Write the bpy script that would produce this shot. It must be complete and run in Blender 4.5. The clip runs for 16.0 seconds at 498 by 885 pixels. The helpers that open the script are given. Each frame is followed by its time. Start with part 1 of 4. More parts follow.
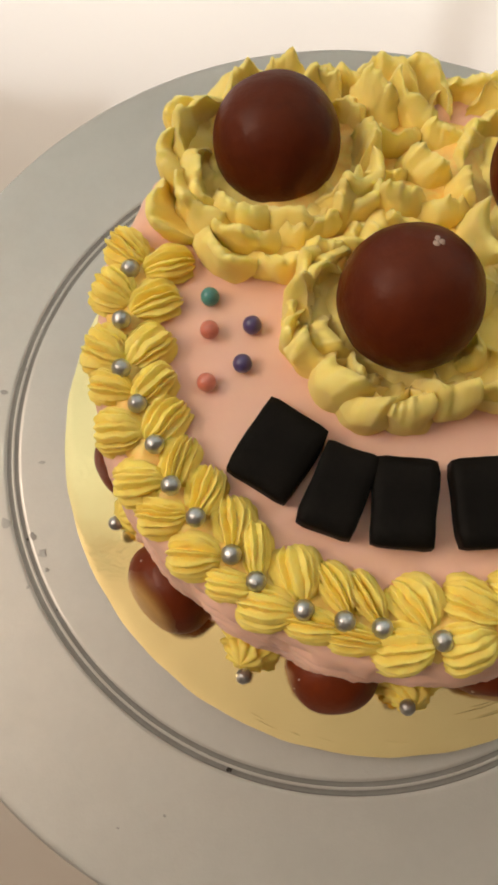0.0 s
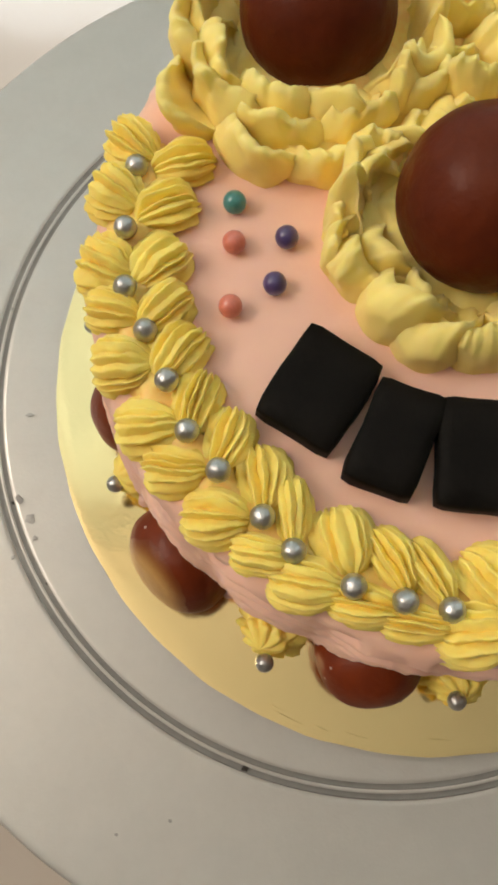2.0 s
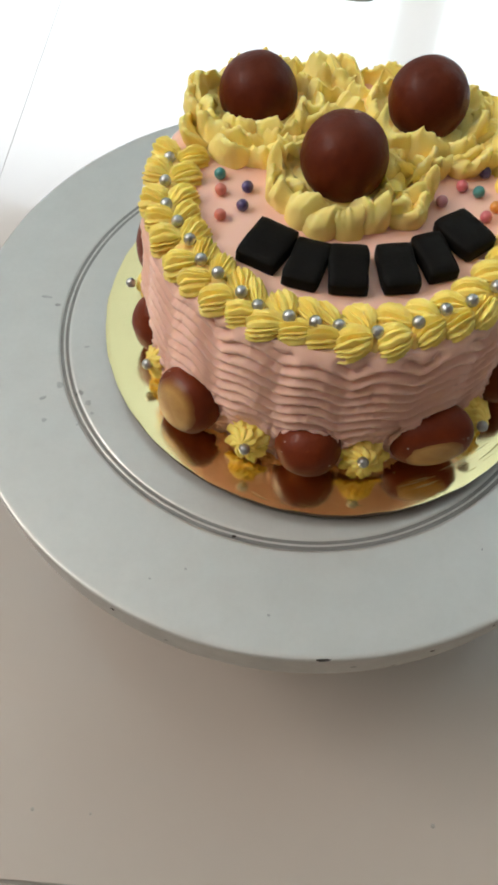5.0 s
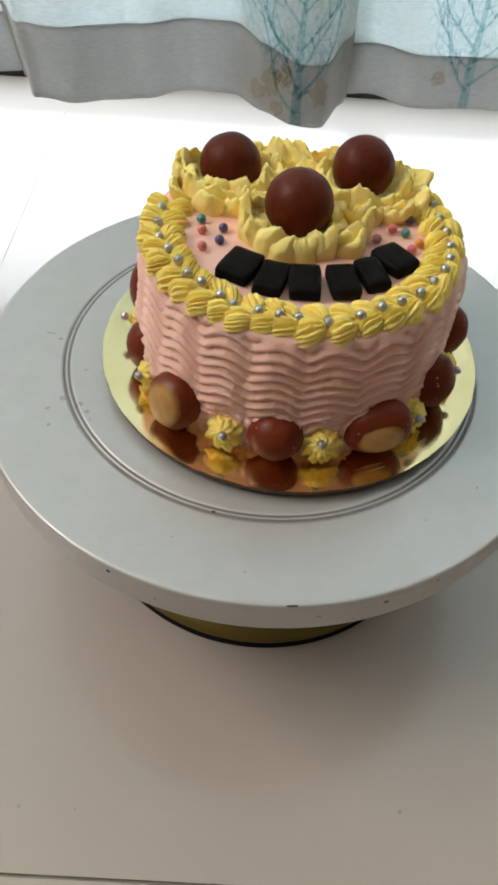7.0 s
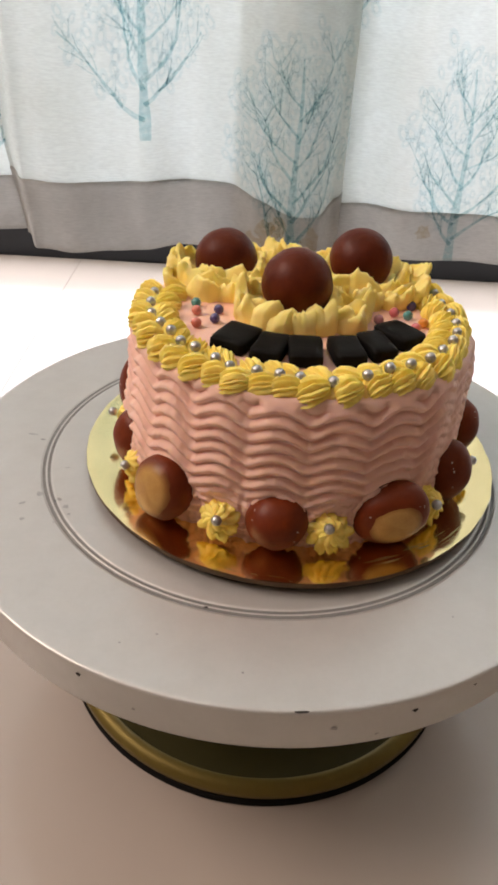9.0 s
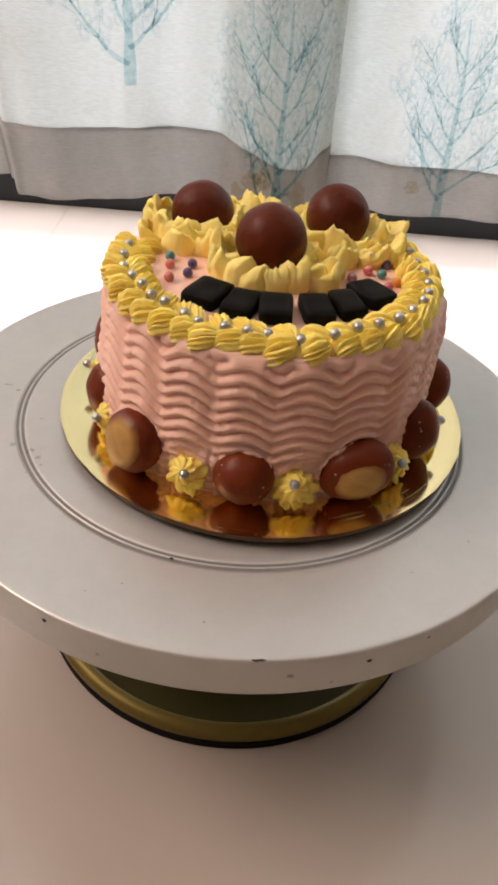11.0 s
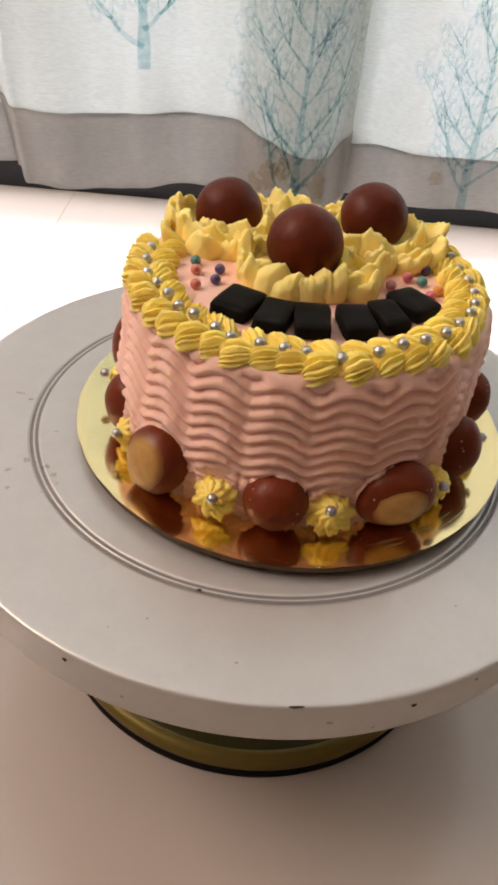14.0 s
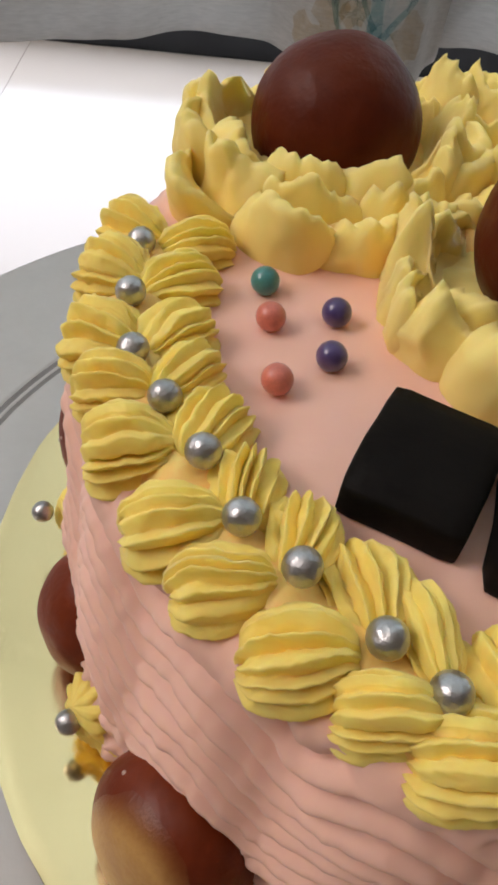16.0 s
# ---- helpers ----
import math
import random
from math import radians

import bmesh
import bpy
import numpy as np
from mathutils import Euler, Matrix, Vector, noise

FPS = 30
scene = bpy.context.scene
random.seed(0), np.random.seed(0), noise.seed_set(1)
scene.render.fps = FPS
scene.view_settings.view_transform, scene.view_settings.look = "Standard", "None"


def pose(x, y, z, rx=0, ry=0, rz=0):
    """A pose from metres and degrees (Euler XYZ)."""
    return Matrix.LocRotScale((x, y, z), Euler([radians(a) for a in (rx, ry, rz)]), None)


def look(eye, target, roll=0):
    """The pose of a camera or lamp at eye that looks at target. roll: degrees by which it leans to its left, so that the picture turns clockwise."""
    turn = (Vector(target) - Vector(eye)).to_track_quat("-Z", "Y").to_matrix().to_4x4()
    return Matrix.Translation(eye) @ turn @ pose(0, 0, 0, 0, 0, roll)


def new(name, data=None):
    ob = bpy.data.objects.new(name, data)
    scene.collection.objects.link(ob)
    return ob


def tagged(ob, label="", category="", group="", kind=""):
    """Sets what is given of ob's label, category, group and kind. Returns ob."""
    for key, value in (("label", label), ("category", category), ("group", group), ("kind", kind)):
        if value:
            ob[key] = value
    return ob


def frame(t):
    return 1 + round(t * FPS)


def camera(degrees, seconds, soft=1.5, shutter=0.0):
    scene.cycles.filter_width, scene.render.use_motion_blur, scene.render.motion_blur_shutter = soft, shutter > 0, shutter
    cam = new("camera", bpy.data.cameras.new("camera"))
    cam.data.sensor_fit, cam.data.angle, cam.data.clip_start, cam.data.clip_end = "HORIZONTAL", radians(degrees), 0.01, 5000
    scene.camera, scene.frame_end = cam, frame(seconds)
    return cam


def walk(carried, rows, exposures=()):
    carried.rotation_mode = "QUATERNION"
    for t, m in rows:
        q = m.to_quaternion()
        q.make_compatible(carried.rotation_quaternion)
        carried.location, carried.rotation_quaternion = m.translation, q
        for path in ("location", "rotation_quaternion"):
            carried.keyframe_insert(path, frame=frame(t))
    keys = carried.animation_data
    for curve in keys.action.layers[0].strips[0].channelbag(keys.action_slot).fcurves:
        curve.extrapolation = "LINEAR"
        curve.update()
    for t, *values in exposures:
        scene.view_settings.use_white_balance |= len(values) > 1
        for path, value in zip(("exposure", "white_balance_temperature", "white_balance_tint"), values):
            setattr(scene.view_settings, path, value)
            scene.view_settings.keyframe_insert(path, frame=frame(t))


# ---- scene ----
cam = camera(36.78, 16.0, soft=3.2)
ROWS = [
    (0, -0.0217, -0.0706, 0.3586, 15.57, 1.75, 2.17),
    (0.5, -0.0271, -0.0627, 0.3406, 14.13, 1.82, 2.43),
    (1, -0.0337, -0.0604, 0.3347, 13.64, 1.51, 3.12),
    (1.5, -0.0312, -0.0657, 0.3265, 13.49, 1.69, 2.62),
    (2, -0.0298, -0.0693, 0.3263, 13.83, 1.18, 2.65),
    (2.5, -0.0254, -0.0720, 0.3276, 13.83, 1.29, 2.20),
    (3, -0.0259, -0.0823, 0.3371, 14.38, 1.20, 2.20),
    (3.5, -0.0157, -0.1141, 0.3627, 17.34, 0.83, 0.96),
    (4, -0.0121, -0.1526, 0.3815, 20.87, 0.75, 0.11),
    (4.2, -0.0184, -0.1673, 0.3832, 22.81, 0.53, 0.47),
    (6.3, -0.0369, -0.2723, 0.4008, 37.06, -2.54, -1.99),
    (6.5, -0.0373, -0.2790, 0.3988, 37.60, -2.59, -1.69),
    (7, -0.0381, -0.2993, 0.3977, 40.57, -2.65, -2.30),
    (7.5, -0.0484, -0.3086, 0.3785, 49.48, -3.80, -4.48),
    (8, -0.0387, -0.3045, 0.3473, 53.35, -2.37, -4.83),
    (8.5, -0.0451, -0.3061, 0.3421, 56.30, -2.28, -2.76),
    (9, -0.0377, -0.3084, 0.3353, 56.19, -2.79, -2.93),
    (9.5, -0.0383, -0.3045, 0.3334, 54.48, -4.67, -2.41),
    (9.7, -0.0274, -0.3075, 0.3330, 53.14, -4.45, -2.03),
    (11.8, -0.0274, -0.3115, 0.3421, 52.24, -3.88, -2.86),
    (12, -0.0344, -0.3066, 0.3417, 52.06, -4.37, -2.70),
    (12.5, -0.0381, -0.3008, 0.3414, 51.86, -4.73, -2.56),
    (13, -0.0419, -0.2983, 0.3394, 52.21, -4.60, -2.65),
    (13.5, -0.0405, -0.2944, 0.3413, 51.83, -4.48, -2.36),
    (14, -0.0390, -0.2847, 0.3378, 51.12, -4.38, -2.35),
    (14.5, -0.0440, -0.2692, 0.3317, 51.67, -4.35, -3.98),
    (14.8, -0.0519, -0.2278, 0.3257, 50.18, -5.15, -4.22),
    (15, -0.0539, -0.1978, 0.3273, 50.05, -5.16, -3.67),
    (15.2, -0.0611, -0.1569, 0.3103, 48.14, -5.37, -3.19),
    (15.5, -0.0636, -0.1086, 0.2866, 42.83, -6.19, -1.83),
    (15.7, -0.0594, -0.0942, 0.2812, 42.95, -5.64, -1.10),
    (16, -0.0514, -0.0839, 0.2680, 40.96, -4.68, -2.69),
]
EXPOSURES = [(0, -0.47, 7280, 14), (1, -0.40, 7030, 11), (2, -0.33, 6730, 9), (3, -0.30, 6400, 8), (4.2, -0.26, 5990, 7), (6.3, -0.24, 5930, 7), (7.5, -0.27, 5980, 8), (8.5, -0.15, 6680, 19), (12, -0.13, 6900, 24), (14.5, -0.14, 6920, 24), (15.2, -0.32, 6620, 18), (16, -0.52, 6160, 17)]
walk(cam, [(t, pose(x, y, z, rx, ry, rz)) for t, x, y, z, rx, ry, rz in ROWS], EXPOSURES)

# ---- world, daylight, lamp, exposure ----
world = bpy.data.worlds.new("sky")
scene.world = world
world.use_nodes = True
wn = world.node_tree
sky = wn.nodes.new("ShaderNodeTexSky")
sky.sky_type, sky.sun_disc = "NISHITA", False
sky.sun_elevation, sky.sun_rotation = radians(48), radians(20)
wn.links.new(sky.outputs[0], wn.nodes["Background"].inputs[0])
wn.nodes["Background"].inputs[1].default_value = 0.08

ROOM_YAW = -4.5                     # the room is turned a little against the cake
FLOOR = -0.0095                     # the floor's height; the turntable's top stands at 0.1217
ROOM = pose(0, 0, FLOOR, 0, 0, ROOM_YAW)

day = bpy.data.lights.new("window_daylight", "AREA")
day.shape, day.size, day.size_y = "RECTANGLE", 2.6, 2.0
day.energy, day.color = 92.0, (0.86, 0.95, 1.0)
new("window_daylight", day).matrix_world = ROOM @ look((0.1, 0.86, 1.1), (0.1, -2.0, 0.7))

side = bpy.data.lights.new("side_window_daylight", "AREA")
side.shape, side.size, side.size_y = "RECTANGLE", 1.3, 1.2
side.energy, side.color = 66.0, (1.0, 0.88, 0.75)
new("side_window_daylight", side).matrix_world = ROOM @ look((-1.70, -0.10, 1.92), (0.2, -0.12, 2.25))

# ---- materials ----


def mat(name, color, rough=0.5, metal=0.0, vary=0.0, scale=40.0, bump=0.0, bump_scale=200.0, tint=None,
        sss=0.0, sss_scale=0.004, coat=0.0, spec=0.5, per_object=0.0, rough_vary=0.0, translucent=0.0):
    """A principled surface with two scales of colour variation and fine relief. Scales are in cells a metre."""
    m = bpy.data.materials.new(name)
    m.use_nodes = True
    nt = m.node_tree
    b = nt.nodes["Principled BSDF"]
    b.inputs["Base Color"].default_value = (*color, 1)
    b.inputs["Roughness"].default_value = rough
    b.inputs["Metallic"].default_value = metal
    b.inputs["Specular IOR Level"].default_value = spec
    b.inputs["Coat Weight"].default_value = coat
    b.inputs["Coat Roughness"].default_value = 0.08
    if sss:
        b.inputs["Subsurface Weight"].default_value = sss
        b.inputs["Subsurface Scale"].default_value = sss_scale
        b.inputs["Subsurface Radius"].default_value = (1.0, 0.78, 0.35)
    tc = nt.nodes.new("ShaderNodeTexCoord")

    def noise_tex(s, detail):
        n = nt.nodes.new("ShaderNodeTexNoise")
        n.inputs["Scale"].default_value, n.inputs["Detail"].default_value = s, detail
        nt.links.new(tc.outputs["Object"], n.inputs["Vector"])
        return n

    if vary:
        col = (*color, 1)
        dark = tint if tint else tuple(c * 0.6 for c in color)
        last = None
        for s, k in ((scale, vary), (scale * 6.3, vary * 0.6)):
            n = noise_tex(s, 4)
            ramp = nt.nodes.new("ShaderNodeMapRange")
            ramp.inputs[1].default_value, ramp.inputs[2].default_value = 0.38, 0.68
            ramp.inputs[4].default_value = k
            nt.links.new(n.outputs["Fac"], ramp.inputs[0])
            mix = nt.nodes.new("ShaderNodeMix")
            mix.data_type = "RGBA"
            mix.inputs["B"].default_value = (*dark, 1)
            if last:
                nt.links.new(last, mix.inputs["A"])
            else:
                mix.inputs["A"].default_value = col
            nt.links.new(ramp.outputs[0], mix.inputs["Factor"])
            last = mix.outputs["Result"]
        if per_object:
            info = nt.nodes.new("ShaderNodeObjectInfo")
            hsv = nt.nodes.new("ShaderNodeHueSaturation")
            mr = nt.nodes.new("ShaderNodeMapRange")
            mr.inputs[3].default_value, mr.inputs[4].default_value = 1 - per_object, 1 + per_object
            nt.links.new(info.outputs["Random"], mr.inputs[0])
            nt.links.new(mr.outputs[0], hsv.inputs["Value"])
            nt.links.new(last, hsv.inputs["Color"])
            last = hsv.outputs[0]
        nt.links.new(last, b.inputs["Base Color"])
    if rough_vary:
        n = noise_tex(scale * 2.1, 5)
        mr = nt.nodes.new("ShaderNodeMapRange")
        mr.inputs[1].default_value, mr.inputs[2].default_value = 0.3, 0.7
        mr.inputs[3].default_value, mr.inputs[4].default_value = max(rough - rough_vary, 0.02), rough + rough_vary
        nt.links.new(n.outputs["Fac"], mr.inputs[0])
        nt.links.new(mr.outputs[0], b.inputs["Roughness"])
    if bump:
        n1, n2 = noise_tex(bump_scale, 3), noise_tex(bump_scale * 0.17, 2)
        add = nt.nodes.new("ShaderNodeMath")
        add.operation = "ADD"
        nt.links.new(n1.outputs["Fac"], add.inputs[0])
        nt.links.new(n2.outputs["Fac"], add.inputs[1])
        bp = nt.nodes.new("ShaderNodeBump")
        bp.inputs["Strength"].default_value = bump
        bp.inputs["Distance"].default_value = 0.3 / bump_scale
        nt.links.new(add.outputs[0], bp.inputs["Height"])
        nt.links.new(bp.outputs[0], b.inputs["Normal"])
    if translucent:
        tr = nt.nodes.new("ShaderNodeBsdfTranslucent")
        base = b.inputs["Base Color"]
        if base.is_linked:
            nt.links.new(base.links[0].from_socket, tr.inputs["Color"])
        else:
            tr.inputs["Color"].default_value = (*color, 1)
        mx = nt.nodes.new("ShaderNodeMixShader")
        mx.inputs[0].default_value = translucent
        nt.links.new(b.outputs[0], mx.inputs[1])
        nt.links.new(tr.outputs[0], mx.inputs[2])
        nt.links.new(mx.outputs[0], nt.nodes["Material Output"].inputs[0])
    return m


def weave(m, threads=900.0, strength=0.25):
    """Adds the slubby horizontal threads of linen to a cloth."""
    nt = m.node_tree
    b = nt.nodes["Principled BSDF"]
    tc = nt.nodes.new("ShaderNodeTexCoord")
    mp = nt.nodes.new("ShaderNodeMapping")
    mp.inputs["Scale"].default_value = (0.16, 0.16, 1.0)
    n = nt.nodes.new("ShaderNodeTexNoise")
    n.inputs["Scale"].default_value, n.inputs["Detail"].default_value = threads, 3
    nt.links.new(tc.outputs["Object"], mp.inputs[0])
    nt.links.new(mp.outputs[0], n.inputs["Vector"])
    mr = nt.nodes.new("ShaderNodeMapRange")
    mr.inputs[1].default_value, mr.inputs[2].default_value = 0.35, 0.7
    mr.inputs[3].default_value, mr.inputs[4].default_value = 1.0 + 0.3 * strength, 1.0 - strength
    nt.links.new(n.outputs["Fac"], mr.inputs[0])
    src = b.inputs["Base Color"]
    mul = nt.nodes.new("ShaderNodeMix")
    mul.data_type, mul.blend_type = "RGBA", "MULTIPLY"
    mul.inputs["Factor"].default_value = 1.0
    if src.is_linked:
        nt.links.new(src.links[0].from_socket, mul.inputs["A"])
    else:
        mul.inputs["A"].default_value = src.default_value
    nt.links.new(mr.outputs[0], mul.inputs["B"])
    nt.links.new(mul.outputs["Result"], src)
    for node in nt.nodes:
        if node.bl_idname == "ShaderNodeBsdfTranslucent":
            nt.links.new(mul.outputs["Result"], node.inputs["Color"])
    return m


M_TILE = mat("glossy_floor_tile", (0.530, 0.455, 0.390), 0.17, vary=0.10, scale=5, tint=(0.515, 0.44, 0.375), bump=0.02, bump_scale=60, rough_vary=0.03)
M_GROUT = mat("tile_joint", (0.40, 0.365, 0.325), 0.8, vary=0.3, scale=60, bump=0.2)
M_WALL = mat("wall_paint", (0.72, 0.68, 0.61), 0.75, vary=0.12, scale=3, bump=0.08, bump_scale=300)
# a dark brown chosen only to weaken bounce and reflections from unseen walls
M_DIM = mat("bounce_dimming_wall", (0.17, 0.14, 0.11), 0.7, vary=0.15, scale=3, bump=0.08, bump_scale=300)
M_CEIL = mat("ceiling_paint", (0.68, 0.66, 0.63), 0.8, vary=0.08, scale=3, bump=0.05, bump_scale=300)
M_BLACK = mat("black_aluminium", (0.02, 0.022, 0.026), 0.35, metal=0.3, vary=0.3, scale=30, bump=0.03)
M_CURTAIN = weave(mat("linen_curtain", (0.81, 0.84, 0.825), 0.9, vary=0.24, scale=18, tint=(0.66, 0.67, 0.62), bump=0.35, bump_scale=700, translucent=0.58), 1100, 0.09)
M_HEM = weave(mat("doubled_hem_cloth", (0.60, 0.59, 0.565), 0.9, vary=0.18, scale=20, bump=0.30, bump_scale=700, translucent=0.50), 1000, 0.10)


def dye(name, color):
    """A printed dye: a film that only tints the light which passes through the cloth."""
    m = bpy.data.materials.new(name)
    m.use_nodes = True
    nt = m.node_tree
    t = nt.nodes.new("ShaderNodeBsdfTransparent")
    n = nt.nodes.new("ShaderNodeTexNoise")
    n.inputs["Scale"].default_value = 260
    tc = nt.nodes.new("ShaderNodeTexCoord")
    nt.links.new(tc.outputs["Object"], n.inputs["Vector"])
    mr = nt.nodes.new("ShaderNodeMapRange")
    mr.inputs[1].default_value, mr.inputs[2].default_value = 0.40, 0.66
    nt.links.new(n.outputs["Fac"], mr.inputs[0])
    mix = nt.nodes.new("ShaderNodeMix")
    mix.data_type = "RGBA"
    mix.inputs["A"].default_value = (*color, 1)
    mix.inputs["B"].default_value = (*[0.55 * c + 0.45 for c in color], 1)
    nt.links.new(mr.outputs[0], mix.inputs["Factor"])
    nt.links.new(mix.outputs["Result"], t.inputs[0])
    nt.links.new(t.outputs[0], nt.nodes["Material Output"].inputs[0])
    return m


M_TEAL = dye("teal_cloth_print", (0.58, 0.75, 0.78))
M_TWIG = dye("pale_teal_cloth_print", (0.73, 0.82, 0.835))
M_BLOSSOM = dye("pale_blue_cloth_print", (0.80, 0.875, 0.89))
M_WASH = dye("bluish_wash", (0.885, 0.93, 0.945))
M_TAUPE = dye("taupe_cloth_print", (0.86, 0.77, 0.64))
M_PLATE = mat("silver_painted_metal", (0.574, 0.560, 0.533), 0.38, metal=0.42, vary=0.18, scale=75, tint=(0.46, 0.45, 0.43), bump=0.13, bump_scale=1100, rough_vary=0.08)
# darker than the plate: the grooves' shade is painted in
M_GROOVE = mat("shaded_groove_metal", (0.25, 0.245, 0.235), 0.65, metal=0.25, vary=0.4, scale=60, bump=0.1, bump_scale=500)
M_GOLDBASE = mat("gold_painted_base", (0.21, 0.150, 0.030), 0.5, metal=0.5, vary=0.25, scale=25, bump=0.05, bump_scale=400)
# the base's gold in shade: the darkness is put into the colour
M_BASE_SHADE = mat("shaded_base_metal", (0.050, 0.040, 0.010), 0.8, metal=0.0, spec=0.08, vary=0.25, scale=25, bump=0.05, bump_scale=400)
M_RUBBER = mat("black_rubber", (0.010, 0.009, 0.008), 0.8, spec=0.1, vary=0.3, scale=40, bump=0.1)
M_CHIP = mat("bare_chip", (0.035, 0.03, 0.026), 0.8, vary=0.5, scale=300, bump=0.3, bump_scale=900)
M_SMUDGE = mat("grey_smudge", (0.40, 0.39, 0.38), 0.7, vary=0.5, scale=300, bump=0.2, bump_scale=900)
M_FAINT = mat("faint_smear", (0.45, 0.442, 0.43), 0.5, metal=0.3, vary=0.3, scale=300, bump=0.2, bump_scale=900)
M_FOIL = mat("gold_foil_card", (0.99, 0.80, 0.42), 0.12, metal=1.0, vary=0.16, scale=18, tint=(0.86, 0.70, 0.32), bump=0.035, bump_scale=130, rough_vary=0.05)
M_SCRATCH = mat("bare_scratch", (0.62, 0.50, 0.24), 0.42, metal=0.8, vary=0.4, scale=400, bump=0.1)
M_CARD = mat("cardboard_edge", (0.13, 0.07, 0.025), 0.7, vary=0.3, scale=100, bump=0.2)
M_PINK = mat("pink_buttercream", (0.90, 0.565, 0.450), 0.5, vary=0.14, scale=60, tint=(0.83, 0.47, 0.365), bump=0.10, bump_scale=500, sss=0.25, spec=0.35)
M_YELLOW = mat("yellow_buttercream", (1.0, 0.805, 0.218), 0.60, vary=0.50, scale=90, tint=(1.0, 0.63, 0.12), bump=0.12, bump_scale=700, sss=0.45, sss_scale=0.0035, spec=0.20, per_object=0.04)
M_PALE = mat("pale_yellow_cream", (1.0, 0.805, 0.285), 0.62, vary=0.40, scale=45, tint=(1.0, 0.71, 0.20), bump=0.06, bump_scale=500, sss=0.45, sss_scale=0.0045, spec=0.20, per_object=0.03)
M_ORANGE = mat("orange_streaked_cream", (1.0, 0.79, 0.25), 0.45, vary=0.55, scale=140, tint=(1.0, 0.50, 0.12), bump=0.1, bump_scale=500, sss=0.2)
M_JAMUN = mat("syrup_soaked_dough", (0.120, 0.0215, 0.0066), 0.42, vary=0.45, scale=55, tint=(0.065, 0.011, 0.006), bump=0.32, bump_scale=300, sss=0.05, spec=0.15, per_object=0.08, rough_vary=0.10)
M_WET = mat("wet_syrup_dough", (0.195, 0.033, 0.007), 0.46, vary=0.55, scale=60, tint=(0.110, 0.017, 0.0055), bump=0.30, bump_scale=260, sss=0.22, spec=0.20, coat=0.06, per_object=0.10, rough_vary=0.08)
M_CUT = mat("pale_cut_dough", (0.56, 0.32, 0.095), 0.36, vary=0.45, scale=2.2, tint=(0.40, 0.18, 0.045), bump=0.10, bump_scale=30, sss=0.1, spec=0.3, coat=0.05)


def amber_rim(m, amber):
    """The cut inside of a sweet turns from pale gold to syrup amber towards its rim (a face of radius 1)."""
    nt = m.node_tree
    b = nt.nodes["Principled BSDF"]
    tc = nt.nodes.new("ShaderNodeTexCoord")
    ln = nt.nodes.new("ShaderNodeVectorMath")
    ln.operation = "LENGTH"
    nt.links.new(tc.outputs["Object"], ln.inputs[0])
    mr = nt.nodes.new("ShaderNodeMapRange")
    mr.interpolation_type = "SMOOTHSTEP"
    mr.inputs[1].default_value, mr.inputs[2].default_value = 0.58, 0.98
    nt.links.new(ln.outputs["Value"], mr.inputs[0])
    mix = nt.nodes.new("ShaderNodeMix")
    mix.data_type = "RGBA"
    nt.links.new(b.inputs["Base Color"].links[0].from_socket, mix.inputs["A"])
    mix.inputs["B"].default_value = (*amber, 1)
    nt.links.new(mr.outputs[0], mix.inputs["Factor"])
    nt.links.new(mix.outputs["Result"], b.inputs["Base Color"])


amber_rim(M_CUT, (0.165, 0.032, 0.007))
M_CRUST = mat("dried_syrup", (0.50, 0.36, 0.30), 0.35, vary=0.5, scale=900, bump=0.4, bump_scale=1500)
M_SILVER = mat("silver_pearl_sugar", (0.56, 0.56, 0.56), 0.34, metal=0.9, vary=0.6, scale=500, bump=0.75, bump_scale=800)
M_FONDANT = mat("black_fondant", (0.0045, 0.004, 0.0035), 0.6, vary=0.35, scale=120, tint=(0.014, 0.012, 0.010), bump=0.16, bump_scale=500, spec=0.08)
PEARL = {
    "teal": mat("teal_pearl_sugar", (0.07, 0.28, 0.27), 0.28, vary=0.5, scale=420, coat=0.4),
    "pink": mat("pink_pearl_sugar", (0.72, 0.17, 0.19), 0.28, vary=0.5, scale=420, coat=0.4),
    "coral": mat("coral_pearl_sugar", (0.74, 0.22, 0.16), 0.28, vary=0.5, scale=420, coat=0.4),
    "purple": mat("purple_pearl_sugar", (0.08, 0.055, 0.18), 0.28, vary=0.5, scale=420, coat=0.5),
    "mauve": mat("mauve_pearl_sugar", (0.42, 0.18, 0.22), 0.3, vary=0.2, scale=300, coat=0.3),
    "orange": mat("orange_pearl_sugar", (0.85, 0.33, 0.05), 0.28, vary=0.5, scale=420, coat=0.4),
    "cream": mat("cream_pearl_sugar", (0.80, 0.66, 0.45), 0.3, vary=0.2, scale=300, coat=0.3),
}

# ---- mesh helpers ----


def mesh_of(name, verts, faces, material, smooth=True):
    me = bpy.data.meshes.new(name)
    me.from_pydata([tuple(v) for v in verts], [], faces)
    me.materials.append(material)
    if smooth:
        me.polygons.foreach_set("use_smooth", [True] * len(me.polygons))
    me.update()
    return me


def part(name, me, parent=None, label="", at=None):
    """Links a mesh (or a bmesh's mesh) as one object, under a thing or a part if one is given."""
    ob = new(name, me)
    if parent:
        ob.parent = parent
    if at is not None:
        ob.matrix_basis = at
    if label:
        ob["label"] = label
    return ob


def thing(name, label, category, at=None, group="", kind=""):
    ob = new(name)
    ob.empty_display_size = 0.01
    if at is not None:
        ob.matrix_basis = at
    return tagged(ob, label, category, group, kind)


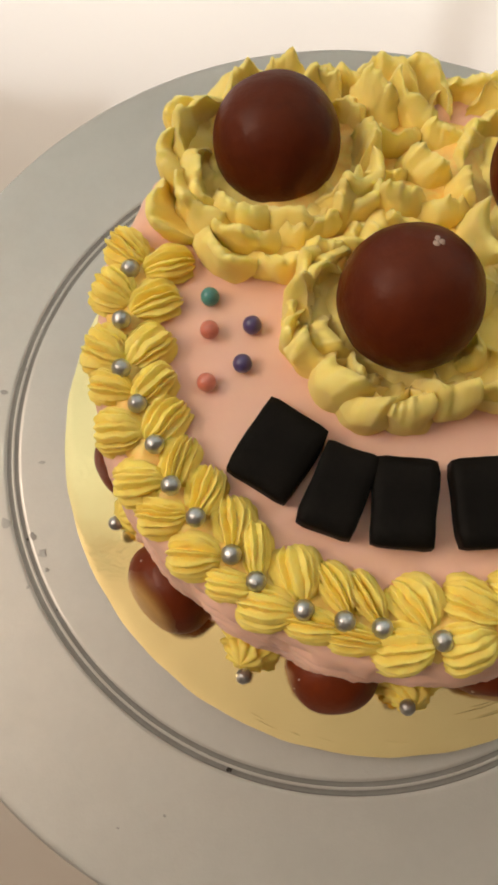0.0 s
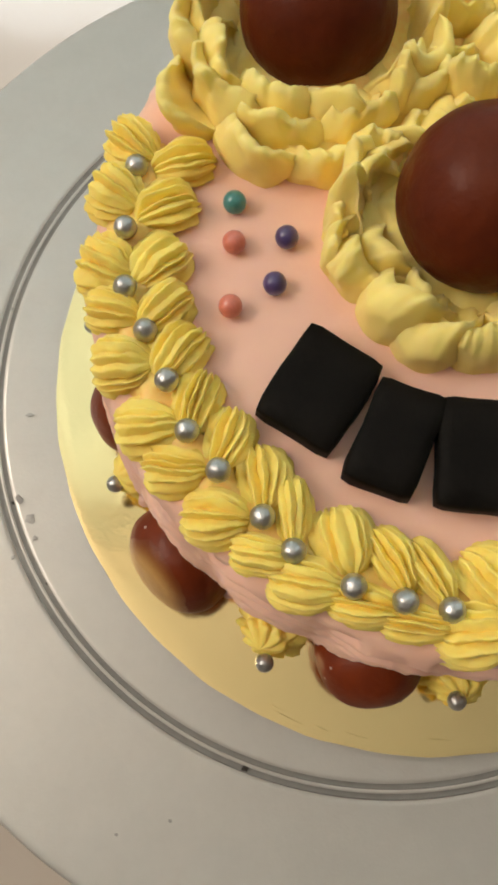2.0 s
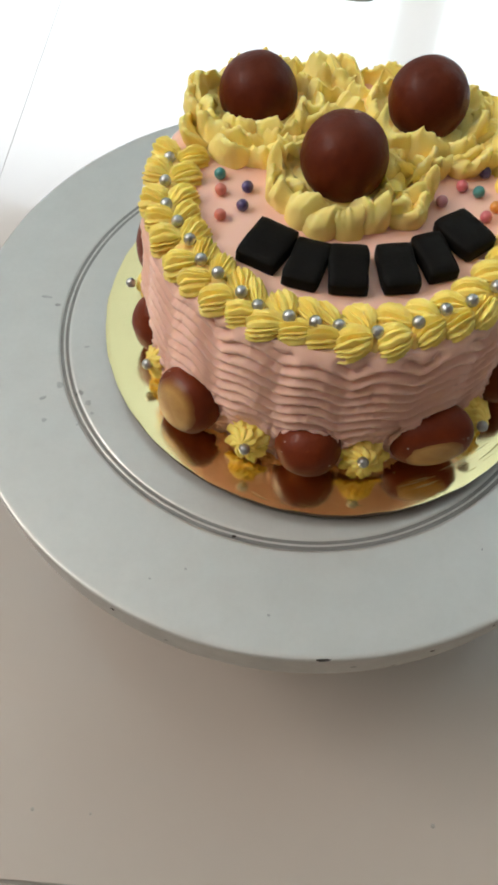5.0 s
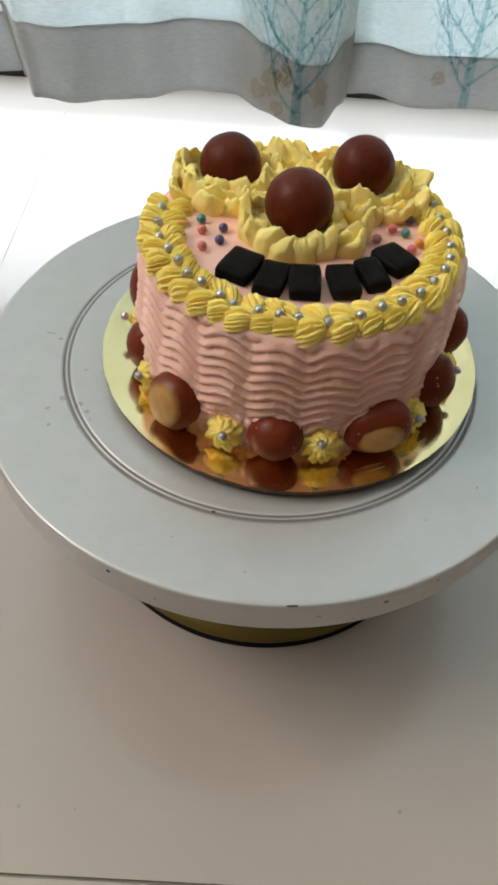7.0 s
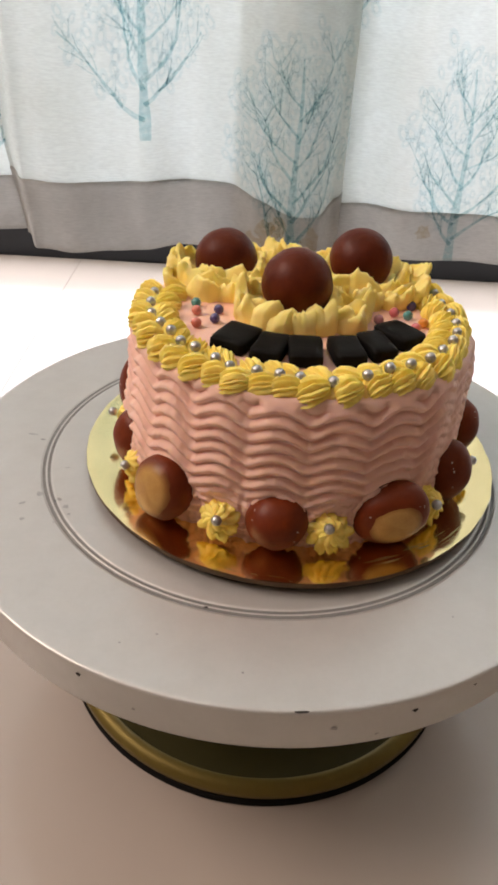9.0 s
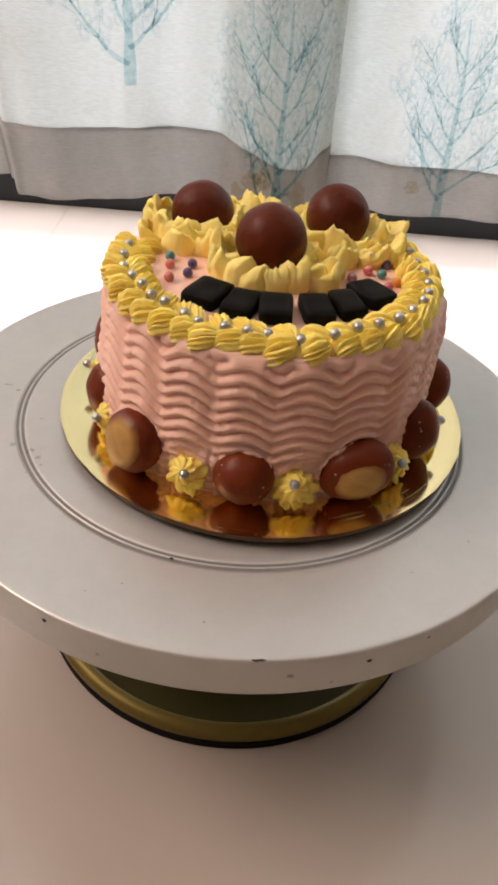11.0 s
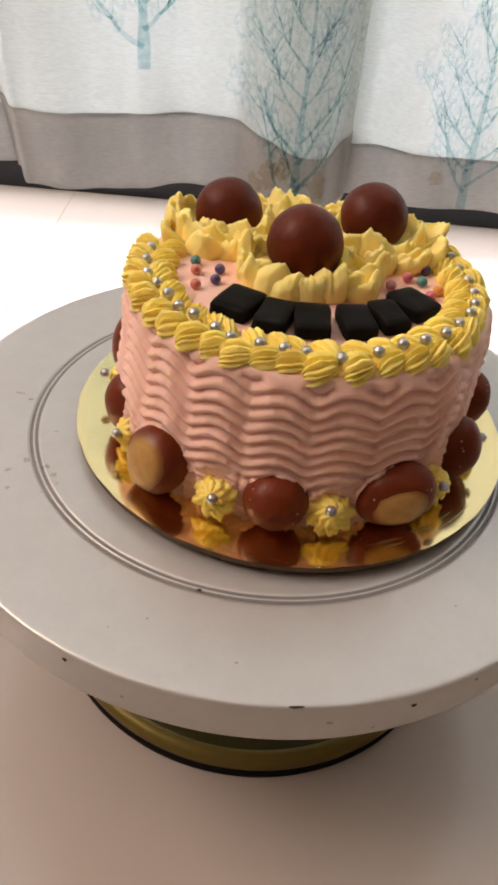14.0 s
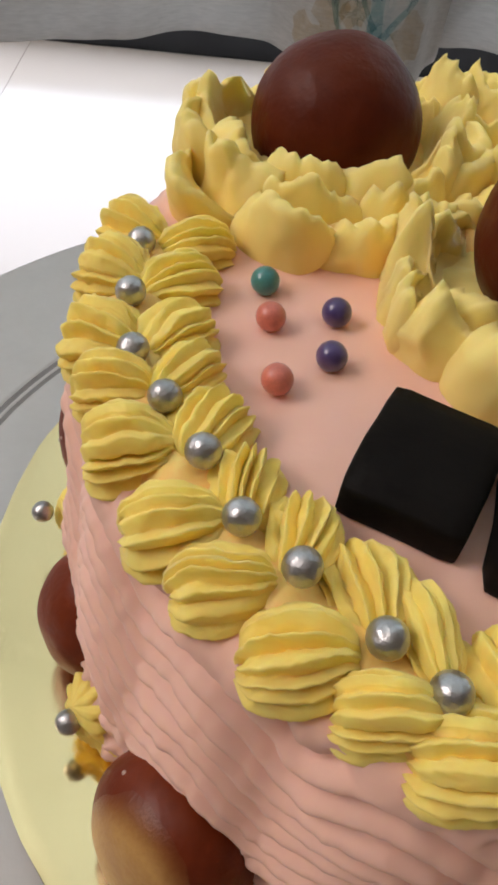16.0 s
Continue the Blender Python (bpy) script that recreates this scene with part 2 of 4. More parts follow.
def lathe(name, profile, segs, material, wobble=None):
    """Turns a profile of (radius, height) round the z axis. A radius of 0 closes an end."""
    verts, faces, rings = [], [], []
    for r, z in profile:
        if r <= 0:
            rings.append([len(verts)])
            verts.append((0, 0, z))
        else:
            rings.append(list(range(len(verts), len(verts) + segs)))
            for i in range(segs):
                a = 2 * math.pi * i / segs
                k = wobble(a, r, z) if wobble else 0.0
                verts.append(((r + k) * math.cos(a), (r + k) * math.sin(a), z))
    for p, q in zip(rings, rings[1:]):
        for i in range(segs):
            j = (i + 1) % segs
            if len(p) == 1 and len(q) > 1:
                faces.append((p[0], q[j], q[i]))
            elif len(q) == 1 and len(p) > 1:
                faces.append((p[i], p[j], q[0]))
            elif len(p) > 1:
                faces.append((p[i], p[j], q[j], q[i]))
    return mesh_of(name, verts, faces, material)


def grid_faces(nu, nv, wrap=False, flip=False):
    out = []
    for j in range(nv - 1):
        for i in range(nu if wrap else nu - 1):
            k = (i + 1) % nu
            f = (j * nu + i, j * nu + k, (j + 1) * nu + k, (j + 1) * nu + i)
            out.append(f[::-1] if flip else f)
    return out


def box(name, lo, hi, material, bevel=0.0, m=None):
    bm = bmesh.new()
    bmesh.ops.create_cube(bm, size=1)
    for v in bm.verts:
        v.co = Vector([lo[k] + (v.co[k] + 0.5) * (hi[k] - lo[k]) for k in range(3)])
    if bevel:
        bmesh.ops.bevel(bm, geom=bm.edges[:], offset=bevel, segments=2, affect="EDGES", profile=0.6)
    if m is not None:
        bm.transform(m)
    me = bpy.data.meshes.new(name)
    bm.to_mesh(me)
    bm.free()
    me.materials.append(material)
    return me


# ---- room ----
U0, U1, V0, V1, HIGH = -1.5, 1.7, -2.4, 0.62, 2.7
TILE, SU, SV = 0.9, -0.234, -0.230

floor = tagged(new("floor", box("floor", (U0 - 0.12, V0 - 0.12, -0.12), (U1 + 0.12, V1 + 0.6, -0.003), M_GROUT, m=ROOM)),
               "glossy off-white tiled floor with thin dark joints", "floor", kind="structure")
for iu in range(-2, 3):
    for iv in range(-3, 2):
        lo = [max(SU + iu * TILE + 0.0002, U0), max(SV + iv * TILE + 0.0008, V0)]
        hi = [min(SU + (iu + 1) * TILE - 0.0002, U1), min(SV + (iv + 1) * TILE - 0.0008, V1 + 0.5)]
        if hi[0] - lo[0] > 0.02 and hi[1] - lo[1] > 0.02:
            part("tile", box("tile", (*lo, -0.010), (*hi, 0.0), M_TILE, 0.0002, ROOM), floor)


def wall(name, lo, hi, label, material=M_WALL):
    return tagged(new(name, box(name, lo, hi, material, m=ROOM)), label, "wall", kind="structure")


# south, west and east walls are unseen; their dark colour holds back bounced light
wall("wall_south", (U0 - 0.1, V0 - 0.1, 0), (U1 + 0.1, V0, HIGH), "unseen room wall, added in dark brown to cut bounced light", M_DIM)
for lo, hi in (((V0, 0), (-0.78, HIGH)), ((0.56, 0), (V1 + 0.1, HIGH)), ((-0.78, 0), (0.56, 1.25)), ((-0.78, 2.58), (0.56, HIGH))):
    wall("wall_west", (U0 - 0.1, lo[0], lo[1]), (U0, hi[0], hi[1]), "unseen wall beside a side window, dark brown to cut bounced light", M_DIM)
wall("wall_east", (U1, V0, 0), (U1 + 0.1, V1 + 0.1, HIGH), "unseen room wall, added in dark brown to cut bounced light", M_DIM)
wall("wall_north", (U0, V1, 2.15), (U1, V1 + 0.1, HIGH), "cream painted wall over the sliding window")
tagged(new("ceiling", box("ceiling", (U0 - 0.1, V0 - 0.1, HIGH), (U1 + 0.1, V1 + 0.1, HIGH + 0.1), M_CEIL, m=ROOM)),
       "plain white painted ceiling", "ceiling", kind="structure")

window = thing("window_1", "tall sliding window in a black aluminium frame behind curtains", "window", ROOM, kind="structure")
part("window_sill", box("window_sill", (U0, V1 - 0.02, 0.0), (U1, V1 + 0.09, 0.045), M_BLACK, 0.003), window, "black aluminium bottom track")
part("window_frame", box("window_frame", (U0, V1, 2.10), (U1, V1 + 0.06, 2.15), M_BLACK, 0.003), window)
for u in (U0, -0.72, 0.1, 0.92, U1 - 0.05):
    part("window_frame", box("window_frame", (u, V1 + 0.01, 0.045), (u + 0.05, V1 + 0.06, 2.10), M_BLACK, 0.003), window)

# ---- curtains ----
def smooth_interp(x, xs, ys):
    i = int(np.clip(np.searchsorted(xs, x) - 1, 0, len(xs) - 2))
    k = min(max((x - xs[i]) / (xs[i + 1] - xs[i]), 0), 1)
    k = k * k * (3 - 2 * k)
    return ys[i] * (1 - k) + ys[i + 1] * k


def smooth01(a, b, x):
    k = min(max((x - a) / (b - a), 0), 1)
    return k * k * (3 - 2 * k)


class Drape:
    """A hanging curtain panel: its fold line in plan, its bottom and the height of its doubled hem."""

    def __init__(self, xs, ys, bottom, hem, label, pinch=0.0, sag=0.0):
        self.xs, self.ys, self.bottom, self.hem, self.label, self.pinch, self.sag = xs, ys, bottom, hem, label, pinch, sag
        self.mid = sum(ys) / len(ys)

    def at(self, x, z, off=0.0):
        y = smooth_interp(x, self.xs, self.ys)
        k = 1.0 - 0.35 * min(max((z - 0.15) / 0.8, 0), 1)
        y = self.mid + (y - self.mid) * k
        y += 0.0065 * noise.noise((x * 17, z * 2.6, 3.1)) + 0.0026 * noise.noise((x * 42, z * 2.0, 5.5)) + 0.0013 * noise.noise((x * 60, z * 35, 7.7))
        if z < self.bottom + self.hem:
            y += 0.004 * noise.noise((x * 35, z * 20, 1.3))
        # the bottom corner is drawn in
        fall = min(max((self.bottom + 0.085 - z) / 0.085, 0), 1) * min(max((self.xs[0] + 0.05 - x) / 0.05, 0), 1)
        return Vector((x + self.pinch * fall, y - off, z))

    def low(self, x):
        return self.bottom + 0.0025 * noise.noise((x * 18, 0.4, 0.2)) - self.sag * math.exp(-((x - 0.042) / 0.042) ** 2)

    def seam(self, x):
        """The top of the hem, which dips further than the bottom where the cloth swings out."""
        return self.low(x) + self.hem - 0.6 * self.sag * math.exp(-((x - 0.045) / 0.040) ** 2)

    def sheet(self, name, z0, z1, nz, material, off=0.0, thick=0.0009):
        nx = 110 if self.xs[-1] < 1 else 330
        verts, n = [], 0
        for side in (0, 1):
            for j in range(nz):
                for i in range(nx):
                    x = self.xs[0] + (self.xs[-1] - self.xs[0]) * i / (nx - 1)
                    k = (j / (nz - 1)) ** 1.6 if nz > 14 else j / (nz - 1)
                    z = z0(x) + (z1(x) - z0(x)) * k
                    verts.append(self.at(x, z, off - side * thick))
        n = nx * nz
        faces = grid_faces(nx, nz)
        faces += [tuple(n + v for v in f[::-1]) for f in grid_faces(nx, nz)]
        edge = [j * nx for j in range(nz)] + [(nz - 1) * nx + i for i in range(1, nx)] + [j * nx + nx - 1 for j in range(nz - 2, -1, -1)] + list(range(nx - 2, 0, -1))
        for a, b in zip(edge, edge[1:] + edge[:1]):
            faces.append((a, b, n + b, n + a))
        return mesh_of(name, verts, faces, material)

    def build(self):
        ob = thing("curtain", self.label, "curtain", group="window curtains")
        part("cloth", self.sheet("cloth", lambda x: self.seam(x) - 0.002, lambda x: HIGH - 0.001, 60, M_CURTAIN), ob)
        part("hem", self.sheet("hem", self.low, self.seam, 12, M_HEM, 0.0012, 0.0026), ob, "doubled grey-taupe bottom hem")
        return ob


def printed_tree(drape, parent, x0, z0, high, seed):
    """A tree printed on the cloth: a stout trunk, steep curving limbs, fine twigs and many small oval leaves drawn in outline."""
    rng = random.Random(seed)
    wood, wood_f, twig, twig_f, leaf, leaf_f, halo, halo_f = [], [], [], [], [], [], [], []
    lo, hi = drape.xs[0] + 0.001, drape.xs[-1] - 0.001

    def on(x, z, off):
        return drape.at(min(max(x, lo), hi), z, off)

    def ribbon(points, w0, w1, verts, faces, off):
        n, base = len(points), len(verts)
        for i, (x, z) in enumerate(points):
            a, b = points[max(i - 1, 0)], points[min(i + 1, n - 1)]
            d = math.hypot(b[0] - a[0], b[1] - a[1]) or 1
            w = (w0 + (w1 - w0) * i / (n - 1)) / 2 * rng.uniform(0.75, 1.2)
            nx, nz = -(b[1] - a[1]) / d * w, (b[0] - a[0]) / d * w
            for s in (-1, 1):
                verts.append(on(x + s * nx, z + s * nz, off))
        for i in range(n - 1):
            faces.append((base + 2 * i, base + 2 * i + 1, base + 2 * i + 3, base + 2 * i + 2))

    placed = []

    def ring(x, z, size, lean, outer, inner, off, verts, faces):
        base, n = len(verts), 10
        for k in range(n):
            a = 2 * math.pi * k / n
            for f in (outer, inner):
                u, v = 0.55 * size * f * math.cos(a), size * f * math.sin(a) * (1.0 + 0.12 * math.sin(a))
                verts.append(on(x + u * math.cos(lean) - v * math.sin(lean), z + u * math.sin(lean) + v * math.cos(lean), off))
        for k in range(n):
            p, q = base + 2 * k, base + 2 * ((k + 1) % n)
            faces.append((p, q, q + 1, p + 1))

    def oval(x, z, size, lean):
        """One leaf: the bare cloth shows inside a thin drawn outline, with a pale wash round it."""
        if any(math.hypot(x - p[0], (z - p[1]) * 0.72) < 0.0047 for p in placed):
            return
        placed.append((x, z))
        ring(x, z, size, lean, 1.0, 0.80, 0.0030, leaf, leaf_f)
        ring(x, z, size, lean, rng.uniform(1.6, 2.0), 0.94, 0.0032 + 0.00002 * (len(placed) % 20), halo, halo_f)

    def curve(x, z, a, bend, length, n):
        pts = [(x, z)]
        for _ in range(n):
            a += (math.pi / 2 - a) * bend + rng.uniform(-0.22, 0.22)
            x, z = x + math.cos(a) * length / n, z + math.sin(a) * length / n
            pts.append((x, z))
        return pts, a

    sway, phase = rng.uniform(-0.05, 0.05) * high, rng.uniform(0, 6.28)

    def leader(f):
        return x0 + sway * f * f + 0.014 * high * math.sin(f * 6 + phase) * f, z0 + high * f

    ribbon([leader(k / 17 * 0.9) for k in range(18)], high * 0.050, high * 0.006, wood, wood_f, 0.0026)
    for k in range(13):
        f = 0.07 + 0.65 * k / 12 + rng.uniform(-0.02, 0.02)
        side = 1 if k % 2 else -1
        lift = radians(rng.uniform(14, 40) + 26 * f)
        x, z = leader(f)
        limb, a = curve(x, z, lift if side > 0 else math.pi - lift, 0.11, high * (0.43 - 0.29 * f) * rng.uniform(0.85, 1.15), 9)
        ribbon(limb, high * (0.018 * (1 - f) + 0.003), high * 0.004, wood, wood_f, 0.0026)
        for _ in range(12):
            q = rng.choice(limb[2:])
            way = rng.uniform(-0.9, 0.9) + a
            tw, ta = curve(q[0], q[1], way, 0.10, high * rng.uniform(0.06, 0.13), 5)
            ribbon(tw, high * 0.0065, high * 0.0035, twig, twig_f, 0.0028)
            for e in tw[2:]:
                oval(e[0] + rng.uniform(-0.006, 0.006), e[1] + rng.uniform(-0.004, 0.007), rng.uniform(0.0026, 0.0044), rng.uniform(-0.6, 0.6))
    for _ in range(420):
        a, f = rng.uniform(0, 2 * math.pi), rng.random() ** 0.5
        w = 1 + 0.25 * noise.noise((math.cos(a) * 1.7 + seed, math.sin(a) * 1.7, 0.5))
        oval(x0 + 0.29 * high * w * f * math.cos(a), z0 + 0.58 * high + 0.38 * high * w * f * math.sin(a), rng.uniform(0.0024, 0.0042), rng.uniform(-0.6, 0.6))
    part("printed_tree", mesh_of("printed_tree", wood, wood_f, M_TEAL, False), parent, "printed pale teal bare tree")
    for name, verts, faces, material, label in (("printed_twig", twig, twig_f, M_TWIG, "fine pale teal printed twigs"), ("printed_leaf", leaf, leaf_f, M_BLOSSOM, "small pale oval printed leaves"),
                                                ("printed_wash", halo, halo_f, M_WASH, "faint bluish wash round the printed leaves")):
        tagged(part(name, mesh_of(name, verts, faces, material, False), parent), label, kind="stuff")


mid = Drape([-0.200, -0.178, -0.150, -0.087, -0.044, -0.012, 0.010, 0.033, 0.056, 0.077, 0.090], [0.345, 0.303, 0.302, 0.308, 0.325, 0.327, 0.303, 0.291, 0.292, 0.325, 0.350],
            0.1154, 0.0553, "off-white linen curtain with pale teal tree prints, grey hem", 0.014, 0.0115)
right = Drape([0.010, 0.045, 0.090, 0.134, 0.180, 0.225, 0.27, 0.32, 0.40, 0.48, 0.60, 0.72, 0.84, 0.96, 1.08, 1.20, 1.32], [0.354, 0.352, 0.334, 0.309, 0.312, 0.305, 0.32, 0.345, 0.32, 0.35, 0.33, 0.35, 0.32, 0.35, 0.32, 0.35, 0.33],
              0.114, 0.040, "off-white linen curtain with pale teal tree prints, hanging in folds")
left = Drape([-0.62, -0.52, -0.42, -0.33, -0.26, -0.20, -0.165], [0.36, 0.33, 0.36, 0.335, 0.355, 0.345, 0.350],
             0.118, 0.045, "off-white linen curtain with pale teal tree prints, hanging in folds")
c_mid, c_right, c_left = mid.build(), right.build(), left.build()
printed_tree(mid, c_mid, -0.080, 0.203, 0.19, 3)
printed_tree(mid, c_mid, 0.036, 0.105, 0.180, 11)
printed_tree(right, c_right, 0.176, 0.114, 0.165, 21)
printed_tree(right, c_right, 0.072, 0.262, 0.16, 8)
printed_tree(right, c_right, 0.285, 0.205, 0.16, 31)


def printed_patch(drape, parent, x0, z0, w, h, seed):
    """A leafy taupe patch of the print."""
    rng = random.Random(seed)
    verts, faces = [drape.at(x0, z0, 0.0030)], []
    n = 14
    for k in range(n):
        a = 2 * math.pi * k / n
        f = rng.uniform(0.55, 1.1)
        verts.append(drape.at(x0 + w * f * math.cos(a), z0 + h * f * math.sin(a), 0.0030))
    faces = [(0, 1 + k, 1 + (k + 1) % n) for k in range(n)]
    part("printed_patch", mesh_of("printed_patch", verts, faces, M_TAUPE, False), parent, "faded taupe leaf print")


for x0, z0, w, h, k in ((0.016, 0.136, 0.009, 0.014, 1), (0.006, 0.126, 0.007, 0.010, 2), (0.052, 0.134, 0.009, 0.013, 3), (0.022, 0.116, 0.006, 0.009, 4), (0.026, 0.142, 0.007, 0.010, 5)):
    printed_patch(mid, c_mid, x0, z0, w, h, k)
printed_patch(right, c_right, 0.150, 0.138, 0.009, 0.008, 7)
printed_tree(left, c_left, -0.215, 0.160, 0.16, 41)

for u, v, s in ((-0.1020, -0.1922, 0.0006), (0.0615, -0.1982, 0.0011), (-0.130, -0.1900, 0.0009)):
    me = lathe("floor_speck", [(0.0, 0.0002), (s * 0.6, 0.00015), (s, 0.0)], 9, M_GROUT)
    part("floor_speck", me, floor, "tiny dark speck", pose(u, v, FLOOR + 0.0001))

# ---- turntable ----
TT = 0.1217                          # top of the turntable
CX, CY = 0.0092, 0.0008             # axis of the cake
BOARD = 0.1284                       # top of the cake board
TOP = 0.1962                         # top of the cake

turntable = thing("cake_turntable", "silver cake turntable with scuffed top, on a gold base", "turntable", pose(-0.0015, 0.0002, 0))
GR = 0.1088
part("plate", lathe("plate", [(0.0, TT), (0.05, TT), (GR - 0.0034, TT), (GR - 0.0024, TT), (GR - 0.0019, TT - 0.0005), (GR - 0.0011, TT - 0.0005), (GR - 0.0006, TT), (GR, TT),
                              (GR + 0.0004, TT - 0.0006), (GR + 0.0014, TT - 0.0006), (GR + 0.0019, TT), (GR + 0.0030, TT), (0.13, TT), (0.1500, TT), (0.1514, TT), (0.1520, TT - 0.0002), (0.1524, TT - 0.0006), (0.1525, TT - 0.0014), (0.1525, TT - 0.0035),
                              (0.1523, TT - 0.0170), (0.1523, TT - 0.0190), (0.1515, TT - 0.0208), (0.1495, TT - 0.0212), (0.1480, TT - 0.0200), (0.1470, TT - 0.006), (0.06, TT - 0.006), (0.0, TT - 0.006)], 192, M_PLATE), turntable)
# dark rings in both recesses stand in for their shade and cover bright walls
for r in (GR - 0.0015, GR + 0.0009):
    part("groove", lathe("groove", [(r - 0.0008, TT - 0.00015), (r - 0.0004, TT - 0.00035), (r + 0.0004, TT - 0.00035), (r + 0.0008, TT - 0.00015), (r, TT - 0.0013), (r - 0.0008, TT - 0.00015)], 192, M_GROOVE), turntable, "ring groove with its shade put into the colour")
FOOT = pose(0.0020, 0, FLOOR)
# spindle and dish carry the shade under the plate as a dark colour
part("neck", lathe("neck", [(0.052, TT - FLOOR - 0.006), (0.052, TT - FLOOR - 0.03), (0.046, TT - FLOOR - 0.034), (0.036, 0.066), (0.036, 0.014), (0.042, 0.0078), (0.0, 0.0078)], 96, M_BASE_SHADE), turntable, "spindle with the shade under the plate put into its colour", FOOT)
part("base_pan", lathe("base_pan", [(0.0, 0.0075), (0.085, 0.0075), (0.0982, 0.0080), (0.1006, 0.0095), (0.1015, 0.0120)], 128, M_BASE_SHADE), turntable, "dish inside the base, its shade put into the colour", FOOT)
part("base", lathe("base", [(0.1013, 0.0118), (0.1024, 0.0132), (0.1043, 0.0136), (0.1067, 0.0128), (0.1084, 0.0108), (0.1088, 0.0095), (0.1088, 0.0068), (0.1078, 0.006), (0.0, 0.006)], 128, M_GOLDBASE), turntable, "gold painted rim of the base", FOOT)
part("foot_ring", lathe("foot_ring", [(0.0, 0.006), (0.1082, 0.006), (0.1088, 0.0054), (0.1088, 0.0008), (0.1080, 0.0), (0.0, 0.0)], 128, M_RUBBER), turntable, "black rubber foot ring", FOOT)


def chip(parent, ang, r, z, sx, sy, upright, material=M_CHIP, name="paint_chip", seed=0):
    """A flake of missing paint: a thin ragged patch on the plate's top or rim."""
    rng = random.Random(seed)
    n = 9
    verts = []
    for k in range(n):
        a = 2 * math.pi * k / n
        f = rng.uniform(0.6, 1.15)
        verts.append((sx * f * math.cos(a), sy * f * math.sin(a), 0.0))
    verts.append((0, 0, 0.00025))
    faces = [(k, (k + 1) % n, n) for k in range(n)]
    me = mesh_of(name, verts, faces, material)
    m = pose(r * math.cos(radians(ang)), r * math.sin(radians(ang)), z, 0, 0, ang + 90)
    if upright:
        m = m @ pose(0, 0, 0, 90, 0, 0)
    part(name, me, parent, at=m)


chip(turntable, -120.3, 0.1527, TT - 0.0045, 0.0014, 0.0011, True, seed=1)
chip(turntable, -90.0, 0.1518, TT - 0.0001, 0.0026, 0.0008, False, seed=2)
chip(turntable, -74.4, 0.1527, TT - 0.0065, 0.0015, 0.0011, True, seed=3)
chip(turntable, -112.0, 0.1527, TT - 0.011, 0.0010, 0.0008, True, M_SMUDGE, "scuff", 4)
chip(turntable, -85.5, 0.1527, TT - 0.009, 0.0013, 0.0009, True, M_SMUDGE, "scuff", 5)
chip(turntable, -79.5, 0.1527, TT - 0.015, 0.0010, 0.0006, True, M_SMUDGE, "scuff", 6)
chip(turntable, -65.0, 0.1527, TT - 0.0040, 0.0011, 0.0006, True, seed=7)
chip(turntable, -107.0, 0.1094, TT + 0.0003, 0.0011, 0.0008, False, seed=8)
# old scuffs and smears on the top: angle, radius, half sizes round and along the radius
for k, (a, r, su, sr, material) in enumerate([
        (174.9, 0.1138, 0.0009, 0.0013, M_SMUDGE), (172.9, 0.1200, 0.0009, 0.0029, M_FAINT), (170.2, 0.1084, 0.0006, 0.0005, M_SMUDGE), (-158.7, 0.1052, 0.0015, 0.0012, M_SMUDGE),
        (-155.2, 0.1039, 0.0016, 0.0016, M_FAINT), (-152.1, 0.1044, 0.0008, 0.0009, M_FAINT), (-158.4, 0.1070, 0.0006, 0.0005, M_CHIP), (-162.3, 0.1126, 0.0020, 0.0017, M_FAINT),
        (-155.0, 0.1233, 0.0014, 0.0014, M_FAINT), (-171.9, 0.0987, 0.0007, 0.0013, M_FAINT), (-160.2, 0.1207, 0.0010, 0.0019, M_FAINT), (-145.2, 0.1068, 0.0005, 0.0003, M_CHIP),
        (-150.9, 0.1117, 0.0006, 0.0008, M_FAINT), (-117.5, 0.1371, 0.0005, 0.0004, M_SMUDGE), (-113.0, 0.1280, 0.0006, 0.0004, M_SMUDGE), (-60.0, 0.1270, 0.0005, 0.0004, M_SMUDGE),
        (-45.0, 0.1300, 0.0007, 0.0005, M_SMUDGE), (-98.0, 0.1370, 0.0007, 0.0005, M_SMUDGE)]):
    chip(turntable, a, r, TT + 0.0002, su, sr, False, material, "scuff", 20 + k)

# ---- board ----
board = thing("cake_board", "round gold foil cake board on the turntable", "cake board", pose(0.0081, 0.0004, 0))
part("foil_face", lathe("foil_face", [(0.0, BOARD - 0.0006), (0.05, BOARD - 0.0006), (0.080, BOARD - 0.0006), (0.0845, BOARD - 0.00055), (0.0900, BOARD - 0.00038), (0.0950, BOARD - 0.00014), (0.0978, BOARD + 0.00002), (0.0989, BOARD + 0.00003)], 160, M_FOIL,
                        lambda a, r, z: 0.00012 * math.sin(a * 23) + 0.0001 * math.sin(a * 41 + 1) if r > 0.098 else 0.0), board, "mirror-like gold foil")
part("card_edge", lathe("card_edge", [(0.0988, BOARD - 0.0002), (0.0984, BOARD - 0.0030), (0.0960, BOARD - 0.0034), (0.0935, TT + 0.0001), (0.0, TT + 0.0001)], 160, M_CARD), board, "brown cardboard edge and underside")



